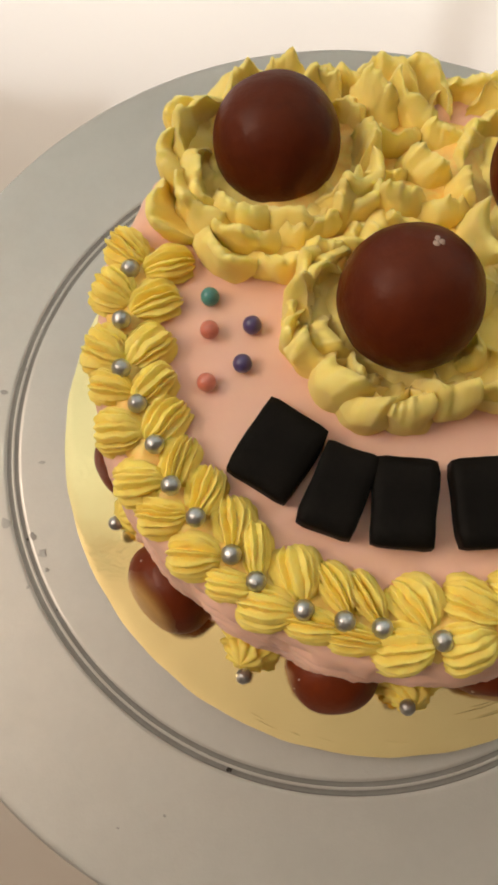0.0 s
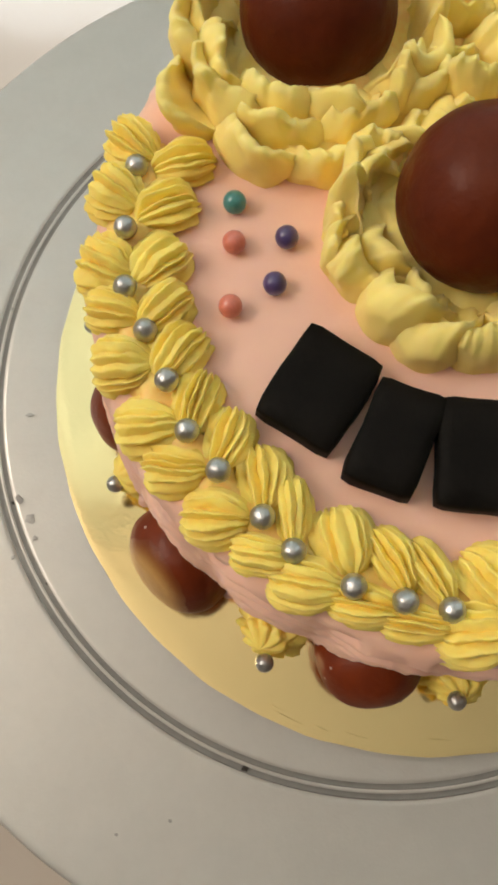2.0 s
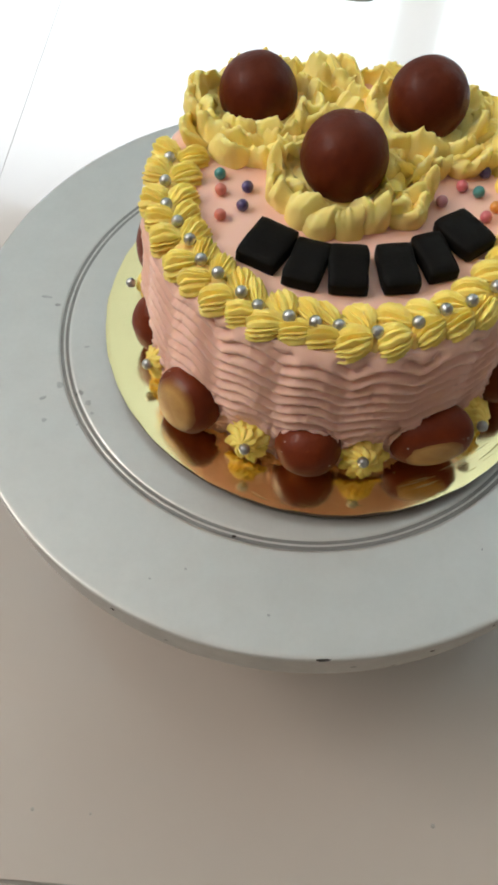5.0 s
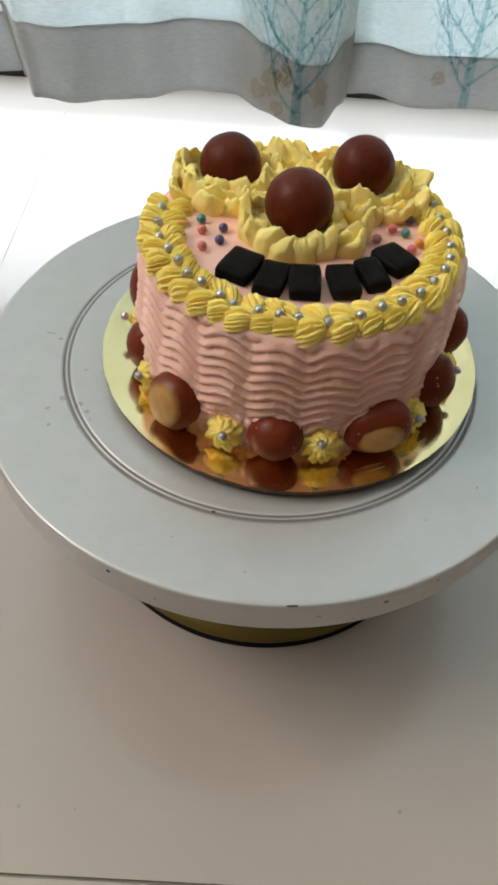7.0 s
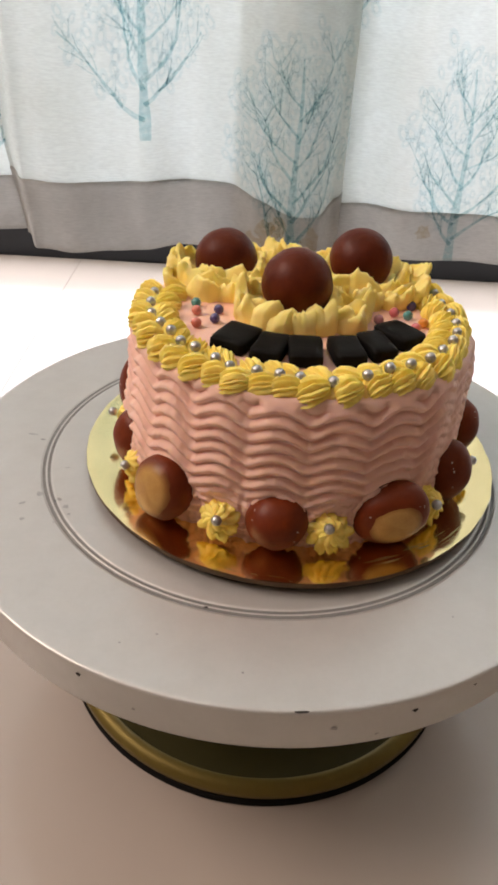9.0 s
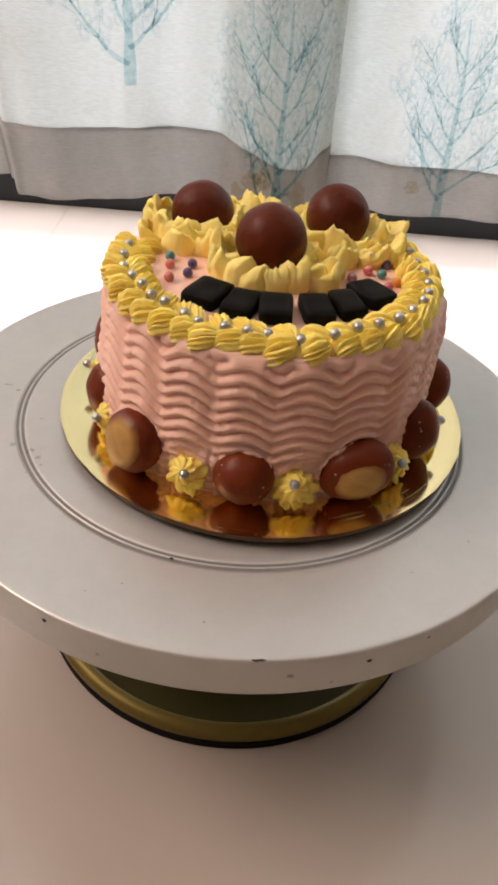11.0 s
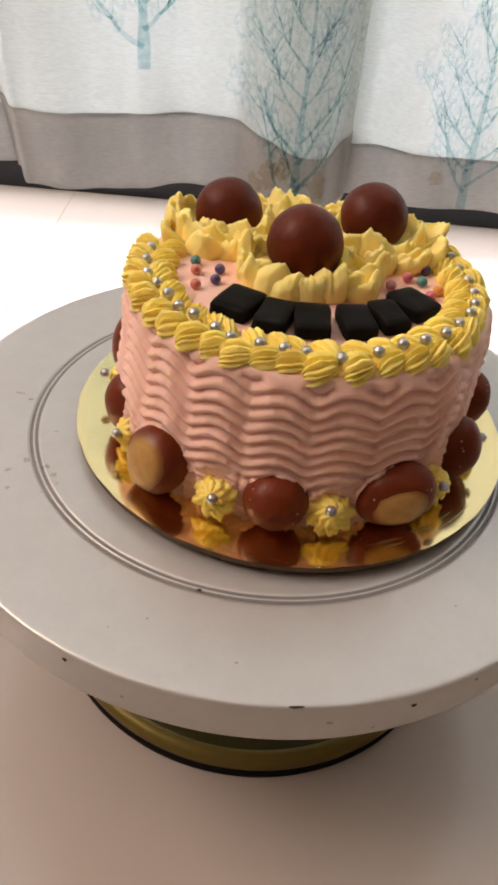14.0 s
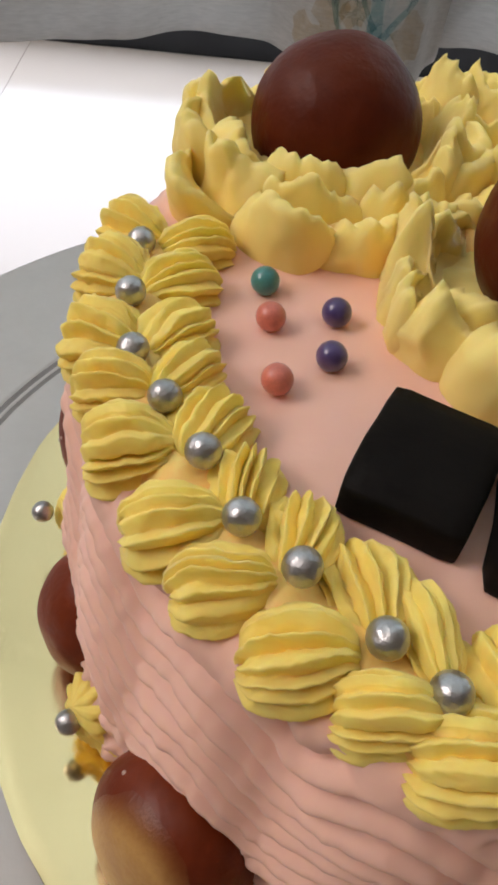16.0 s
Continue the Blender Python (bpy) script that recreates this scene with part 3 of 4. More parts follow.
def scratch(ang, span, r, wide):
    """A fine rubbed line in the foil, which follows the board's edge."""
    n, verts = 14, []
    for k in range(n):
        a = radians(ang + span * (k / (n - 1) - 0.5))
        w = wide * math.sin(math.pi * (k + 0.3) / (n - 0.4))
        rr = r + 0.0006 * (k / (n - 1) - 0.5)
        z = BOARD - 0.00055 + 0.00058 * smooth01(0.0845, 0.0985, rr)
        for side in (-1, 1):
            verts.append(((rr + side * w) * math.cos(a), (rr + side * w) * math.sin(a), z + 0.00008))
    part("scratch", mesh_of("scratch", verts, grid_faces(2, n), M_SCRATCH), board, "fine rubbed scratch in the foil")


rng = random.Random(77)
for _ in range(16):
    scratch(rng.uniform(-72, -44), rng.uniform(3, 9), rng.uniform(0.0885, 0.0955), rng.uniform(0.00005, 0.00014))
for _ in range(5):
    scratch(rng.uniform(-112, -84), rng.uniform(2, 5), rng.uniform(0.0920, 0.0970), rng.uniform(0.00004, 0.00009))

# ---- cake ----
cake = thing("cake", "round pink buttercream cake with combed sides and yellow piped border", "cake", pose(CX, CY, 0))
CR = 0.0757
RING = 0.0668                        # circle of the border's pearls


def side_radius(a, z):
    """Radius of the combed side: level ridges that run in waves round the cake."""
    deg = math.degrees(a)
    deg = (deg + 180) % 360 - 180
    wave = math.sqrt(math.sin((a - radians(-96.6)) * 9.9) ** 2 + 0.07) - 0.18
    drift = 0.0016 * noise.noise((math.cos(a) * 3, math.sin(a) * 3, 0.5))
    p = (z - 0.0064 * wave + drift) / 0.0055
    s = 0.5 + 0.5 * math.cos(2 * math.pi * p)
    ridge = 0.0028 * s ** 0.62
    fade = 1 - 0.62 * smooth01(-54, -40, deg) * (1 - smooth01(-30, -18, deg))
    fade *= smooth01(BOARD + 0.013, BOARD + 0.027, z + 0.011 * noise.noise((a * 5, 0, 2)))
    fade *= 0.85 + 0.25 * noise.noise((a * 9, z * 90, 4.4))
    low = 1 - smooth01(BOARD + 0.008, BOARD + 0.028, z)
    lump = 0.0019 * low * noise.noise((a * 14 + z * 160, z * 520, 7.7)) + 0.0008 * low * noise.noise((a * 50 - z * 300, z * 900, 2.2)) + 0.0018 * low * noise.noise((math.cos(a) * 28, math.sin(a) * 28, z * 110)) + 0.0007 * noise.noise((math.cos(a) * 9, math.sin(a) * 9, z * 60)) + 0.0004 * noise.noise((math.cos(a) * 40, math.sin(a) * 40, z * 200))
    groove = 0.0020 * (wave - 0.6)
    away = (deg + 158 + 180) % 360 - 180
    swell = 0.0046 * math.exp(-(away / 30) ** 2) * (1 - smooth01(BOARD + 0.012, TOP - 0.012, z)) + 0.0012 * low
    return CR + swell + ridge * fade + lump + groove * fade - 0.0016 * smooth01(TOP - 0.016, TOP, z)


def cake_body():
    nu, nz = 900, 168
    verts = []
    for j in range(nz):
        z = BOARD - 0.0006 + (TOP - 0.0035 - BOARD) * j / (nz - 1)
        for i in range(nu):
            a = 2 * math.pi * i / nu
            r = side_radius(a, z)
            verts.append((r * math.cos(a), r * math.sin(a), z))
    for r, dz in ((CR - 0.0006, -0.0018), (CR - 0.002, -0.0005), (CR - 0.004, 0.0), (0.068, 0.0), (0.06, 0.0), (0.05, 0.0), (0.038, 0.0), (0.025, 0.0), (0.012, 0.0)):
        for i in range(nu):
            a = 2 * math.pi * i / nu
            x, y = r * math.cos(a), r * math.sin(a)
            verts.append((x, y, TOP + dz + 0.0004 * noise.noise((x * 35, y * 35, 0.7)) + 0.00012 * noise.noise((x * 220, y * 60, 5))))
    faces = grid_faces(nu, nz + 9, wrap=True)
    last = (nz + 8) * nu
    faces.append(tuple(range(last, last + nu)))
    return mesh_of("frosting", verts, faces, M_PINK)


part("frosting", cake_body(), cake, "smooth pink top and wavy combed pink side")


def shell_mesh(seed, long=0.0132, wide=0.0124, high=0.0074, ribs=9):
    """A piped star-tip shell: a plump round body whose fine flutes run like meridians from its tail (-x) to the foot of its head (+x)."""
    rng = random.Random(seed)
    nu, nv = 27, 129
    twist, bend, ph = rng.uniform(-0.22, 0.22), rng.uniform(-0.0008, 0.0008), rng.uniform(0, 3.1)
    deeps = [rng.uniform(0.35, 1.4) for _ in range(ribs * 3)]
    lean = [rng.uniform(-0.5, 0.9) for _ in range(ribs * 3)]
    verts = []
    for i in range(nu):
        s = i / (nu - 1)
        body = max(math.sin(math.pi * (0.014 + 0.972 * s) ** 1.25), 0.0) ** (0.74 - 0.12 * s)
        x = -long / 2 * math.cos(math.pi * s)
        for j in range(nv):
            v = radians(104) * (2 * j / (nv - 1) - 1)
            w = v + twist * (s - 0.3) + 0.09 * math.sin(3 * v + ph) + 0.04 * math.sin(7 * v + 2 * ph) + 0.05 * noise.noise((s * 4, v * 2, seed * 2.9))
            turn = ribs / 2 * w * 1.72 + ph
            rib = 0.45 * abs(math.cos(turn)) + 0.55 * (1 - abs(math.sin(turn)))
            k = int(turn / math.pi + 40.5) % len(deeps)
            deep = 0.29 * deeps[k] * (0.35 + 0.65 * math.sin(math.pi * min(max(s, 0.05), 0.90)))
            fl = 1.0 - deep * (1 - rib) + 0.07 * noise.noise((s * 2.5 + seed, v * 1.3, seed * 1.7))
            y = math.sin(v) * wide / 2 * body * fl + bend * math.sin(s * 3)
            z = math.cos(v) * high * body * fl + 0.0012 * (1 - s) - 0.0014 * s * s
            q = Vector((x + 0.0006 * lean[k] * rib * s ** 3 + 0.0010 * (rib - 0.5) * s ** 3, y, z))
            verts.append(q + noise.noise_vector(q * 800 + Vector((seed * 3.1, 0, 0))) * 0.00030 + noise.noise_vector(q * 260 + Vector((0, seed * 2.3, 0))) * 0.00050)
    return mesh_of("cream_shell", verts, grid_faces(nv, nu, flip=True), M_YELLOW)


def border_band():
    """The cream that fills the line between the two rows of shells, under the pearls."""
    na, nt = 260, 11
    verts = []
    for i in range(na):
        a = radians(160 + 226 * i / (na - 1))
        e = min(min(i, na - 1 - i) / 6, 1) ** 0.5
        for j in range(nt):
            t = math.pi * j / (nt - 1)
            k = 1 + 0.30 * noise.noise((a * 22, t, 3.0)) + 0.12 * noise.noise((a * 60, t * 2, 6.0))
            r = RING + 0.0003 + math.cos(t) * 0.0052 * k * e
            verts.append((r * math.cos(a), r * math.sin(a), TOP - 0.001 + math.sin(t) * 0.0042 * k * e))
    return mesh_of("border_cream", verts, grid_faces(nt, na), M_ORANGE)


SHELLS = [shell_mesh(k) for k in range(16)]
rs = random.Random(5)
PEARL_ANGLES = [168.1, 179.5, 189.6, 197.3, 206.6, 215.2, 223.1, 232.5, 238.9, 248.5, 255.8, 262.4, 272.9, 284.3, 293.2, 301.8, 311.5, 321.9, 330.4, 339.2, 347.1, 358.2, 367.8, 376.9]
PEARL_OUT = [1.6, 1.0, 1.0, -1.3, -2.1, -1.0, -1.2, -0.9, 0.5, 1.0, 0.3, -0.1, 1.4, 0.6, -0.8, -0.2, 0.2, -0.5, 0.3, 0.6, -0.2, -0.5, -1.2, 0.5]      # millimetres outside the ring
PEARL_UP = [-1.1, -0.2, -0.2, -0.5, 0.4, 0.1, 1.1, 0.2, -0.4, 0.9, 0.6, 0.0, -0.5, 1.0, 1.8, 1.5, 1.1, -0.1, 0.6, -0.3, -0.1, -1.1, -1.2, -0.7]      # and above it
part("border_cream", border_band(), cake, "orange-streaked yellow cream between the shells")
EDGE = [160] + PEARL_ANGLES + [385]
for a, nxt in zip(EDGE, EDGE[1:]):
    for row in (0, 1):
        b = a + (nxt - a) * (0.40 if row == 0 else 0.55) + rs.uniform(-0.7, 0.7)
        r = (RING + 0.0038 - 0.0016 * smooth01(225, 262, b) if row == 0 else RING - 0.0052) + rs.uniform(-0.0004, 0.0004)
        turn = b - 28 - 54 * smooth01(205, 258, b) + rs.uniform(-7, 7) if row == 0 else b + 180 + 42 + 4 * smooth01(215, 255, b) + rs.uniform(-9, 9)
        wide = min((nxt - a) / 9.3, 1.10) * rs.uniform(0.97, 1.07) * (1.0 if row == 0 else 0.96)
        m = pose(r * math.cos(radians(b)), r * math.sin(radians(b)), TOP, 0, 0, turn) @ pose(0, 0, 0, 0, 8 if row == 0 else 2, 0)
        part("cream_shell", rs.choice(SHELLS), cake, at=m @ Matrix.Diagonal((rs.uniform(0.96, 1.06) * (0.88 + 0.06 * smooth01(205, 258, b) if row == 0 else 0.96), wide * (0.97 - 0.10 * smooth01(205, 258, b) if row == 0 else 0.97), rs.uniform(0.94, 1.08), 1)))


def petal_mesh(seed, wide, high, peak, flare=0.30, cup=0.0034, ragged=1.0, plump=1.0):
    """A smooth petal of piped cream that faces -y: a full foot, a cupped blade and a thin, flared lip drawn out to uneven tips."""
    rng = random.Random(seed)
    nu, nv = 27, 12
    tips = [(rng.uniform(-0.75, 0.75), rng.uniform(0.12, 0.40), rng.uniform(0.35, 0.9)) for _ in range(rng.choice((1, 2, 3)))]
    skew, roll, belly = rng.uniform(-0.16, 0.16), rng.uniform(-0.0022, 0.0022), rng.uniform(0.0016, 0.0036) * plump
    ph = rng.uniform(0, 6.28)
    verts = []
    for i in range(nu):
        u = 2 * i / (nu - 1) - 1
        edge = math.sqrt(max(1 - abs(u) ** 3.2, 0.0))
        lip = 0.50 + 0.50 * edge + sum(peak * k * math.exp(-((u - c) / w) ** 2) for c, w, k in tips) * edge + ragged * (0.16 * noise.noise((u * 2.2 + seed * 3.3, seed * 1.7, 0.3)) + 0.13 * noise.noise((u * 6.0 + seed * 2.3, seed, 1.3))) + skew * u
        for j in range(2 * nv - 1):
            front = j < nv
            v = j / (nv - 1) if front else (2 * nv - 2 - j) / (nv - 1)
            z = high * lip * (1 - (1 - v) ** 1.25) - 0.0022
            across = wide / 2 * u * (0.80 + 0.30 * math.sin(math.pi * min(0.12 + 0.62 * v, 1.0)) - 0.12 * v ** 3)
            out = belly * math.sin(math.pi * min(v * 0.95 + 0.05, 1.0)) * edge + flare * high * v ** 2.6 * (0.55 + 0.45 * edge) - cup * u * u * (0.4 + 0.6 * v) + roll * u * v
            out += 0.0009 * v * math.sin(2.6 * u + ph) + 0.0008 * noise.noise((u * 1.5 + seed, v * 1.6, 9.1))
            thick = (0.0046 * plump * (1 - v) ** 1.4 + 0.0015 * plump * math.sqrt(max(1 - v ** 6, 0.0)) + 0.0001) * (0.30 + 0.70 * edge)
            q = Vector((across + 0.0014 * skew * v * v / 0.16, -out - (thick if front else -0.45 * thick), z))
            verts.append(q + noise.noise_vector(q * 150 + Vector((seed * 7.1, 0, 0))) * 0.0014 + noise.noise_vector(q * 420 + Vector((0, seed * 1.9, 0))) * 0.00045)
    return mesh_of("cream_petal", verts, grid_faces(2 * nv - 1, nu), M_PALE)


ROUND = [petal_mesh(k, rs.uniform(0.0140, 0.0175), rs.uniform(0.0110, 0.0128), 0.14 + 0.05 * (k % 4), 0.22, 0.0040) for k in range(10)]
BROAD = [petal_mesh(20 + k, rs.uniform(0.0170, 0.0225), rs.uniform(0.0105, 0.0130), 0.14 + 0.06 * (k % 3), 0.40, 0.0050, 1.0, 1.1) for k in range(8)]
LOBE = [petal_mesh(80 + k, rs.uniform(0.0126, 0.0150), rs.uniform(0.0118, 0.0132), 0.22 + 0.07 * (k % 4), 0.20, 0.0044, 0.7, 1.15) for k in range(8)]
TIPPED = [petal_mesh(40 + k, rs.uniform(0.0160, 0.0205), rs.uniform(0.0115, 0.0135), 0.18 + 0.07 * (k % 4), 0.36, 0.0046) for k in range(10)]
TALL = [petal_mesh(60 + k, rs.uniform(0.0120, 0.0160), rs.uniform(0.0140, 0.0175), 0.14 + 0.09 * (k % 4), 0.20, 0.0028) for k in range(10)]
BALLS = [(-0.0243, 0.0475, 0.2047, 0.0154), (0.0058, 0.0038, 0.2105, 0.0159), (0.0401, 0.0373, 0.2100, 0.0153)]


def petal(x, y, face, kinds, z=TOP, lean=0.0, scale=1.0, wide=1.0):
    """A petal at a place of the cake's top; it leans towards the angle face."""
    me = rs.choice(kinds)
    s = scale * rs.uniform(0.9, 1.12)
    m = pose(x - CX, y - CY, z, 0, 0, face + 90 + rs.uniform(-10, 10)) @ pose(0, 0, 0, lean + rs.uniform(-7, 7), rs.uniform(-7, 7), 0) @ Matrix.Diagonal((s * wide, s, s * rs.uniform(0.9, 1.1), 1))
    part("cream_petal", me, cake, at=m)


def nest(ball, spans, r, count, kinds, scale=1.0, z=TOP, lean=0.0, wide=1.0):
    """A tier of petals round a ball, over the span of angles."""
    bx, by = BALLS[ball][:2]
    for k in range(count):
        a = spans[0] + (spans[1] - spans[0]) * (k + 0.5) / count + rs.uniform(-4, 4)
        rr = r + rs.uniform(-0.0009, 0.0009)
        petal(bx + rr * math.cos(radians(a)), by + rr * math.sin(radians(a)), a, kinds, z, lean, scale, wide)


# lumpy bed of cream under the petals
def cream_bed():
    nu, nv = 72, 20
    verts = []
    for j in range(nv):
        k = j / (nv - 1)
        for i in range(nu):
            a = 2 * math.pi * i / nu
            x = 0.0065 - CX + 0.043 * math.cos(a) * (1 - k)
            y = 0.0350 - CY + 0.0270 * math.sin(a) * (1 - k)
            z = TOP - 0.001 + 0.0048 * min(k * 4, 1) ** 0.6 + 0.0040 * noise.noise((x * 110, y * 110, 1.5)) * min(k * 4, 1)
            verts.append((x, y, z))
    faces = grid_faces(nu, nv, wrap=True)
    return mesh_of("cream_bed", verts, faces, M_ORANGE)


def cream_ring(ball, radius, tube, high, spans, seed):
    """A soft lumpy ring of cream round a ball, from which the petals rise."""
    bx, by = BALLS[ball][0] - CX, BALLS[ball][1] - CY
    na, nt = 96, 15
    verts = []
    for i in range(na):
        a = radians(spans[0] + (spans[1] - spans[0]) * i / (na - 1))
        end = min(i, na - 1 - i) / 8
        w = math.sqrt(min(end, 1.0))
        for j in range(nt):
            t = math.pi * j / (nt - 1)
            lump = 1 + 0.30 * noise.noise((math.cos(a) * 3.2 + seed, math.sin(a) * 3.2, t * 0.6)) + 0.12 * noise.noise((math.cos(a) * 9 + seed, math.sin(a) * 9, t * 1.5))
            r = radius + math.cos(t) * tube * lump * w
            verts.append((bx + r * math.cos(a), by + r * math.sin(a), TOP - 0.0012 + math.sin(t) ** 0.8 * high * lump * w))
    return mesh_of("cream_ring", verts, grid_faces(nt, na), M_PALE)


for ball, radius, tube, high, spans in ((0, 0.0205, 0.0070, 0.0062, (60, 345)), (1, 0.0190, 0.0056, 0.0060, (110, 440)), (2, 0.0200, 0.0060, 0.0062, (-175, 125))):
    part("cream_ring", cream_ring(ball, radius, tube, high, spans, 3.0 * ball), cake, "soft ring of pale yellow cream round a sweet")
for ball in (0, 1, 2):
    hug = cream_ring(ball, 0.0118, 0.0080, 0.0068, (0, 360), 11.0 + ball)
    part("cream_ring", hug, cake, "pale yellow cream close round a sweet")
part("cream_bed", cream_bed(), cake, "lumpy orange-yellow cream under the petals")


# tiers of petals: the nest of the front ball, then those of the two behind it
nest(1, (160, 340), 0.0192, 7, LOBE, 1.10, lean=5)
nest(1, (170, 400), 0.0165, 5, LOBE, 0.70, TOP + 0.002, -4)
nest(1, (-48, 34), 0.0252, 3, LOBE, 1.20, lean=16)
nest(1, (25, 60), 0.0225, 2, TALL, 0.72, lean=4)
nest(1, (150, 200), 0.0235, 3, TALL, 0.80, lean=4)
nest(1, (20, 160), 0.0185, 6, ROUND, 0.90)
nest(0, (200, 325), 0.0272, 4, BROAD, 0.96, lean=10)
nest(0, (140, 340), 0.0215, 6, BROAD, 1.0, TOP + 0.001, 5)
nest(0, (150, 350), 0.0187, 5, TIPPED, 1.0, TOP + 0.002, 0)
nest(0, (-15, 130), 0.0190, 5, TALL, 0.74)
nest(2, (-135, 70), 0.0226, 6, BROAD, 0.94, lean=12)
nest(2, (-70, 20), 0.0252, 4, TIPPED, 1.02, TOP + 0.001, 14)
nest(2, (-150, 80), 0.0190, 6, TIPPED, 1.0, TOP + 0.0015, 2)
nest(2, (80, 200), 0.0190, 4, TALL, 0.72)
# the field of upright petals between and behind the balls
for i in range(5):
    for j in range(5):
        x = -0.012 + 0.0112 * i + (0.0056 if j % 2 else 0.0) + rs.uniform(-0.002, 0.002)
        y = 0.022 + 0.0100 * j + rs.uniform(-0.002, 0.002)
        if min(math.hypot(x - b[0], y - b[1]) for b in BALLS) > 0.0205 and math.hypot(x - CX, y - CY) < 0.062:
            petal(x, y, rs.uniform(225, 315), TALL, TOP + 0.001, rs.uniform(-24, 4), rs.uniform(0.62, 0.84), rs.uniform(1.1, 1.5))
for k in range(8):
    a = 40 + 66 * k / 7
    petal(CX + 0.0655 * math.cos(radians(a)), CY + 0.0655 * math.sin(radians(a)), a, BROAD, TOP - 0.001, 4, 0.95)


# ---- sweets, pearls, rosettes, fondant ----
def jamun_mesh(seed, r, squash=0.96):
    bm = bmesh.new()
    bmesh.ops.create_icosphere(bm, subdivisions=5, radius=r)
    for v in bm.verts:
        d = v.co.normalized()
        v.co += d * r * (0.020 * noise.noise(d * 1.8 + Vector((seed, 0, 0))) + 0.006 * noise.noise(d * 6 + Vector((0, seed, 0))))
        v.co.z *= squash
    me = bpy.data.meshes.new("gulab_jamun")
    bm.to_mesh(me)
    bm.free()
    me.materials.append(M_JAMUN)
    me.polygons.foreach_set("use_smooth", [True] * len(me.polygons))
    return me


for k, (x, y, z, r) in enumerate(BALLS):
    tagged(part("gulab_jamun", jamun_mesh(k * 3.7 + 1, r, 0.985), at=pose(x, y, z, 20 * k, 10, 50 * k)),
           "whole dark brown syrupy gulab jamun nested in yellow cream", "sweet", "gulab jamuns on top of the cake")


front = [o for o in scene.objects if o.name.startswith("gulab_jamun")][1]
for k, d in enumerate(((0.15, 0.27, 0.87), (0.22, 0.30, 0.84), (0.17, 0.35, 0.83))):
    n = front.matrix_basis.to_3x3().inverted() @ Vector(d).normalized()
    q = n.to_track_quat("Z", "Y").to_matrix().to_4x4()
    q.translation = n * BALLS[1][3] * 1.003
    part("syrup_crust", lathe("syrup_crust", [(0.0, 0.00025), (0.0005, 0.0002), (0.0008 - 0.0001 * k, -0.0003)], 9, M_CRUST), front, "pale crust of dried syrup", q)


def halved_jamun(ang, r, z, size, face, tip=0.0, cut=True, label="", dip=0.0, depth=0.62, flat=0.45, low=1.0):
    """A jamun pressed against the cake's foot; a cut one shows its pale inside towards the angle face."""
    ob = thing("gulab_jamun", label, "sweet", pose(CX + r * math.cos(radians(ang)), CY + r * math.sin(radians(ang)), z, 0, 0, face), "gulab jamuns round the cake's foot")
    lim = size[0] * depth

    def press(x):
        """Flatten the cut side, with a rounded edge."""
        if not cut:
            return x
        y = lim + (x - lim) * flat
        h = min(max(0.5 + 0.5 * (y - x) / 0.0045, 0), 1)
        return y + (x - y) * h - 0.0045 * h * (1 - h)

    bm = bmesh.new()
    bmesh.ops.create_icosphere(bm, subdivisions=5, radius=1)
    for v in bm.verts:
        d = v.co.normalized()
        v.co = d * (1 + 0.035 * noise.noise(d * 1.7 + Vector((ang, 0, 0))))
        v.co = Vector((press(v.co.x * size[0]), v.co.y * size[1], v.co.z * size[2]))
    me = bpy.data.meshes.new("skin")
    bm.to_mesh(me)
    bm.free()
    me.materials.append(M_WET)
    me.polygons.foreach_set("use_smooth", [True] * len(me.polygons))
    tilt = pose(0, 0, 0, tip, dip, 0)
    part("skin", me, ob, "dark brown syrupy skin", tilt)
    if cut:
        k = math.sqrt(1 - depth ** 2)
        n = 64
        verts = []
        for q in (0.0, 0.2, 0.4, 0.6, 0.75, 0.86, 0.94, 1.0):
            for i in range(n if q else 1):
                a = 2 * math.pi * i / n
                e = 0.98 * q * k * (1 + 0.13 * noise.noise((math.cos(a) * 1.1, math.sin(a) * 1.1, ang)) + 0.05 * noise.noise((math.cos(a) * 4, math.sin(a) * 4, ang)))
                yy, zz = e * 0.88 * math.cos(a), e * math.sin(a) * (low if math.sin(a) > 0 else 1.0)
                d = Vector((math.sqrt(1 - yy * yy - zz * zz), yy, zz))
                p = d * (1 + 0.035 * noise.noise(d * 1.7 + Vector((ang, 0, 0))))
                verts.append((press(p.x * size[0]) + 0.0004 * (1 - 0.9 * q ** 6), p.y / k, p.z / k))
        faces = [(0, 1 + i, 1 + (i + 1) % n) for i in range(n)]
        for s in range(6):
            b0 = 1 + s * n
            faces += [(b0 + i, b0 + n + i, b0 + n + (i + 1) % n, b0 + (i + 1) % n) for i in range(n)]
        part("cut_face", mesh_of("cut_face", verts, faces, M_CUT), ob, "pale golden cut inside", tilt @ Matrix.Diagonal((1, size[1] * k, size[2] * k, 1)))
    rng = random.Random(round(ang))
    for _ in range(5):
        # crumbs of frosting and dried syrup stuck to the skin
        turn, up = radians(rng.uniform(35, 80) * rng.choice((-1, 1))), radians(rng.uniform(-25, 45))
        d = Vector((math.cos(turn) * math.cos(up), math.sin(turn) * math.cos(up), math.sin(up)))
        p = d * (1 + 0.035 * noise.noise(d * 1.7 + Vector((ang, 0, 0))))
        p = Vector((press(p.x * size[0]), p.y * size[1], p.z * size[2]))
        if cut and p.x > size[0] * depth:
            continue
        m = d.to_track_quat("Z", "Y").to_matrix().to_4x4()
        m.translation = p
        g = rng.uniform(0.00025, 0.0006)
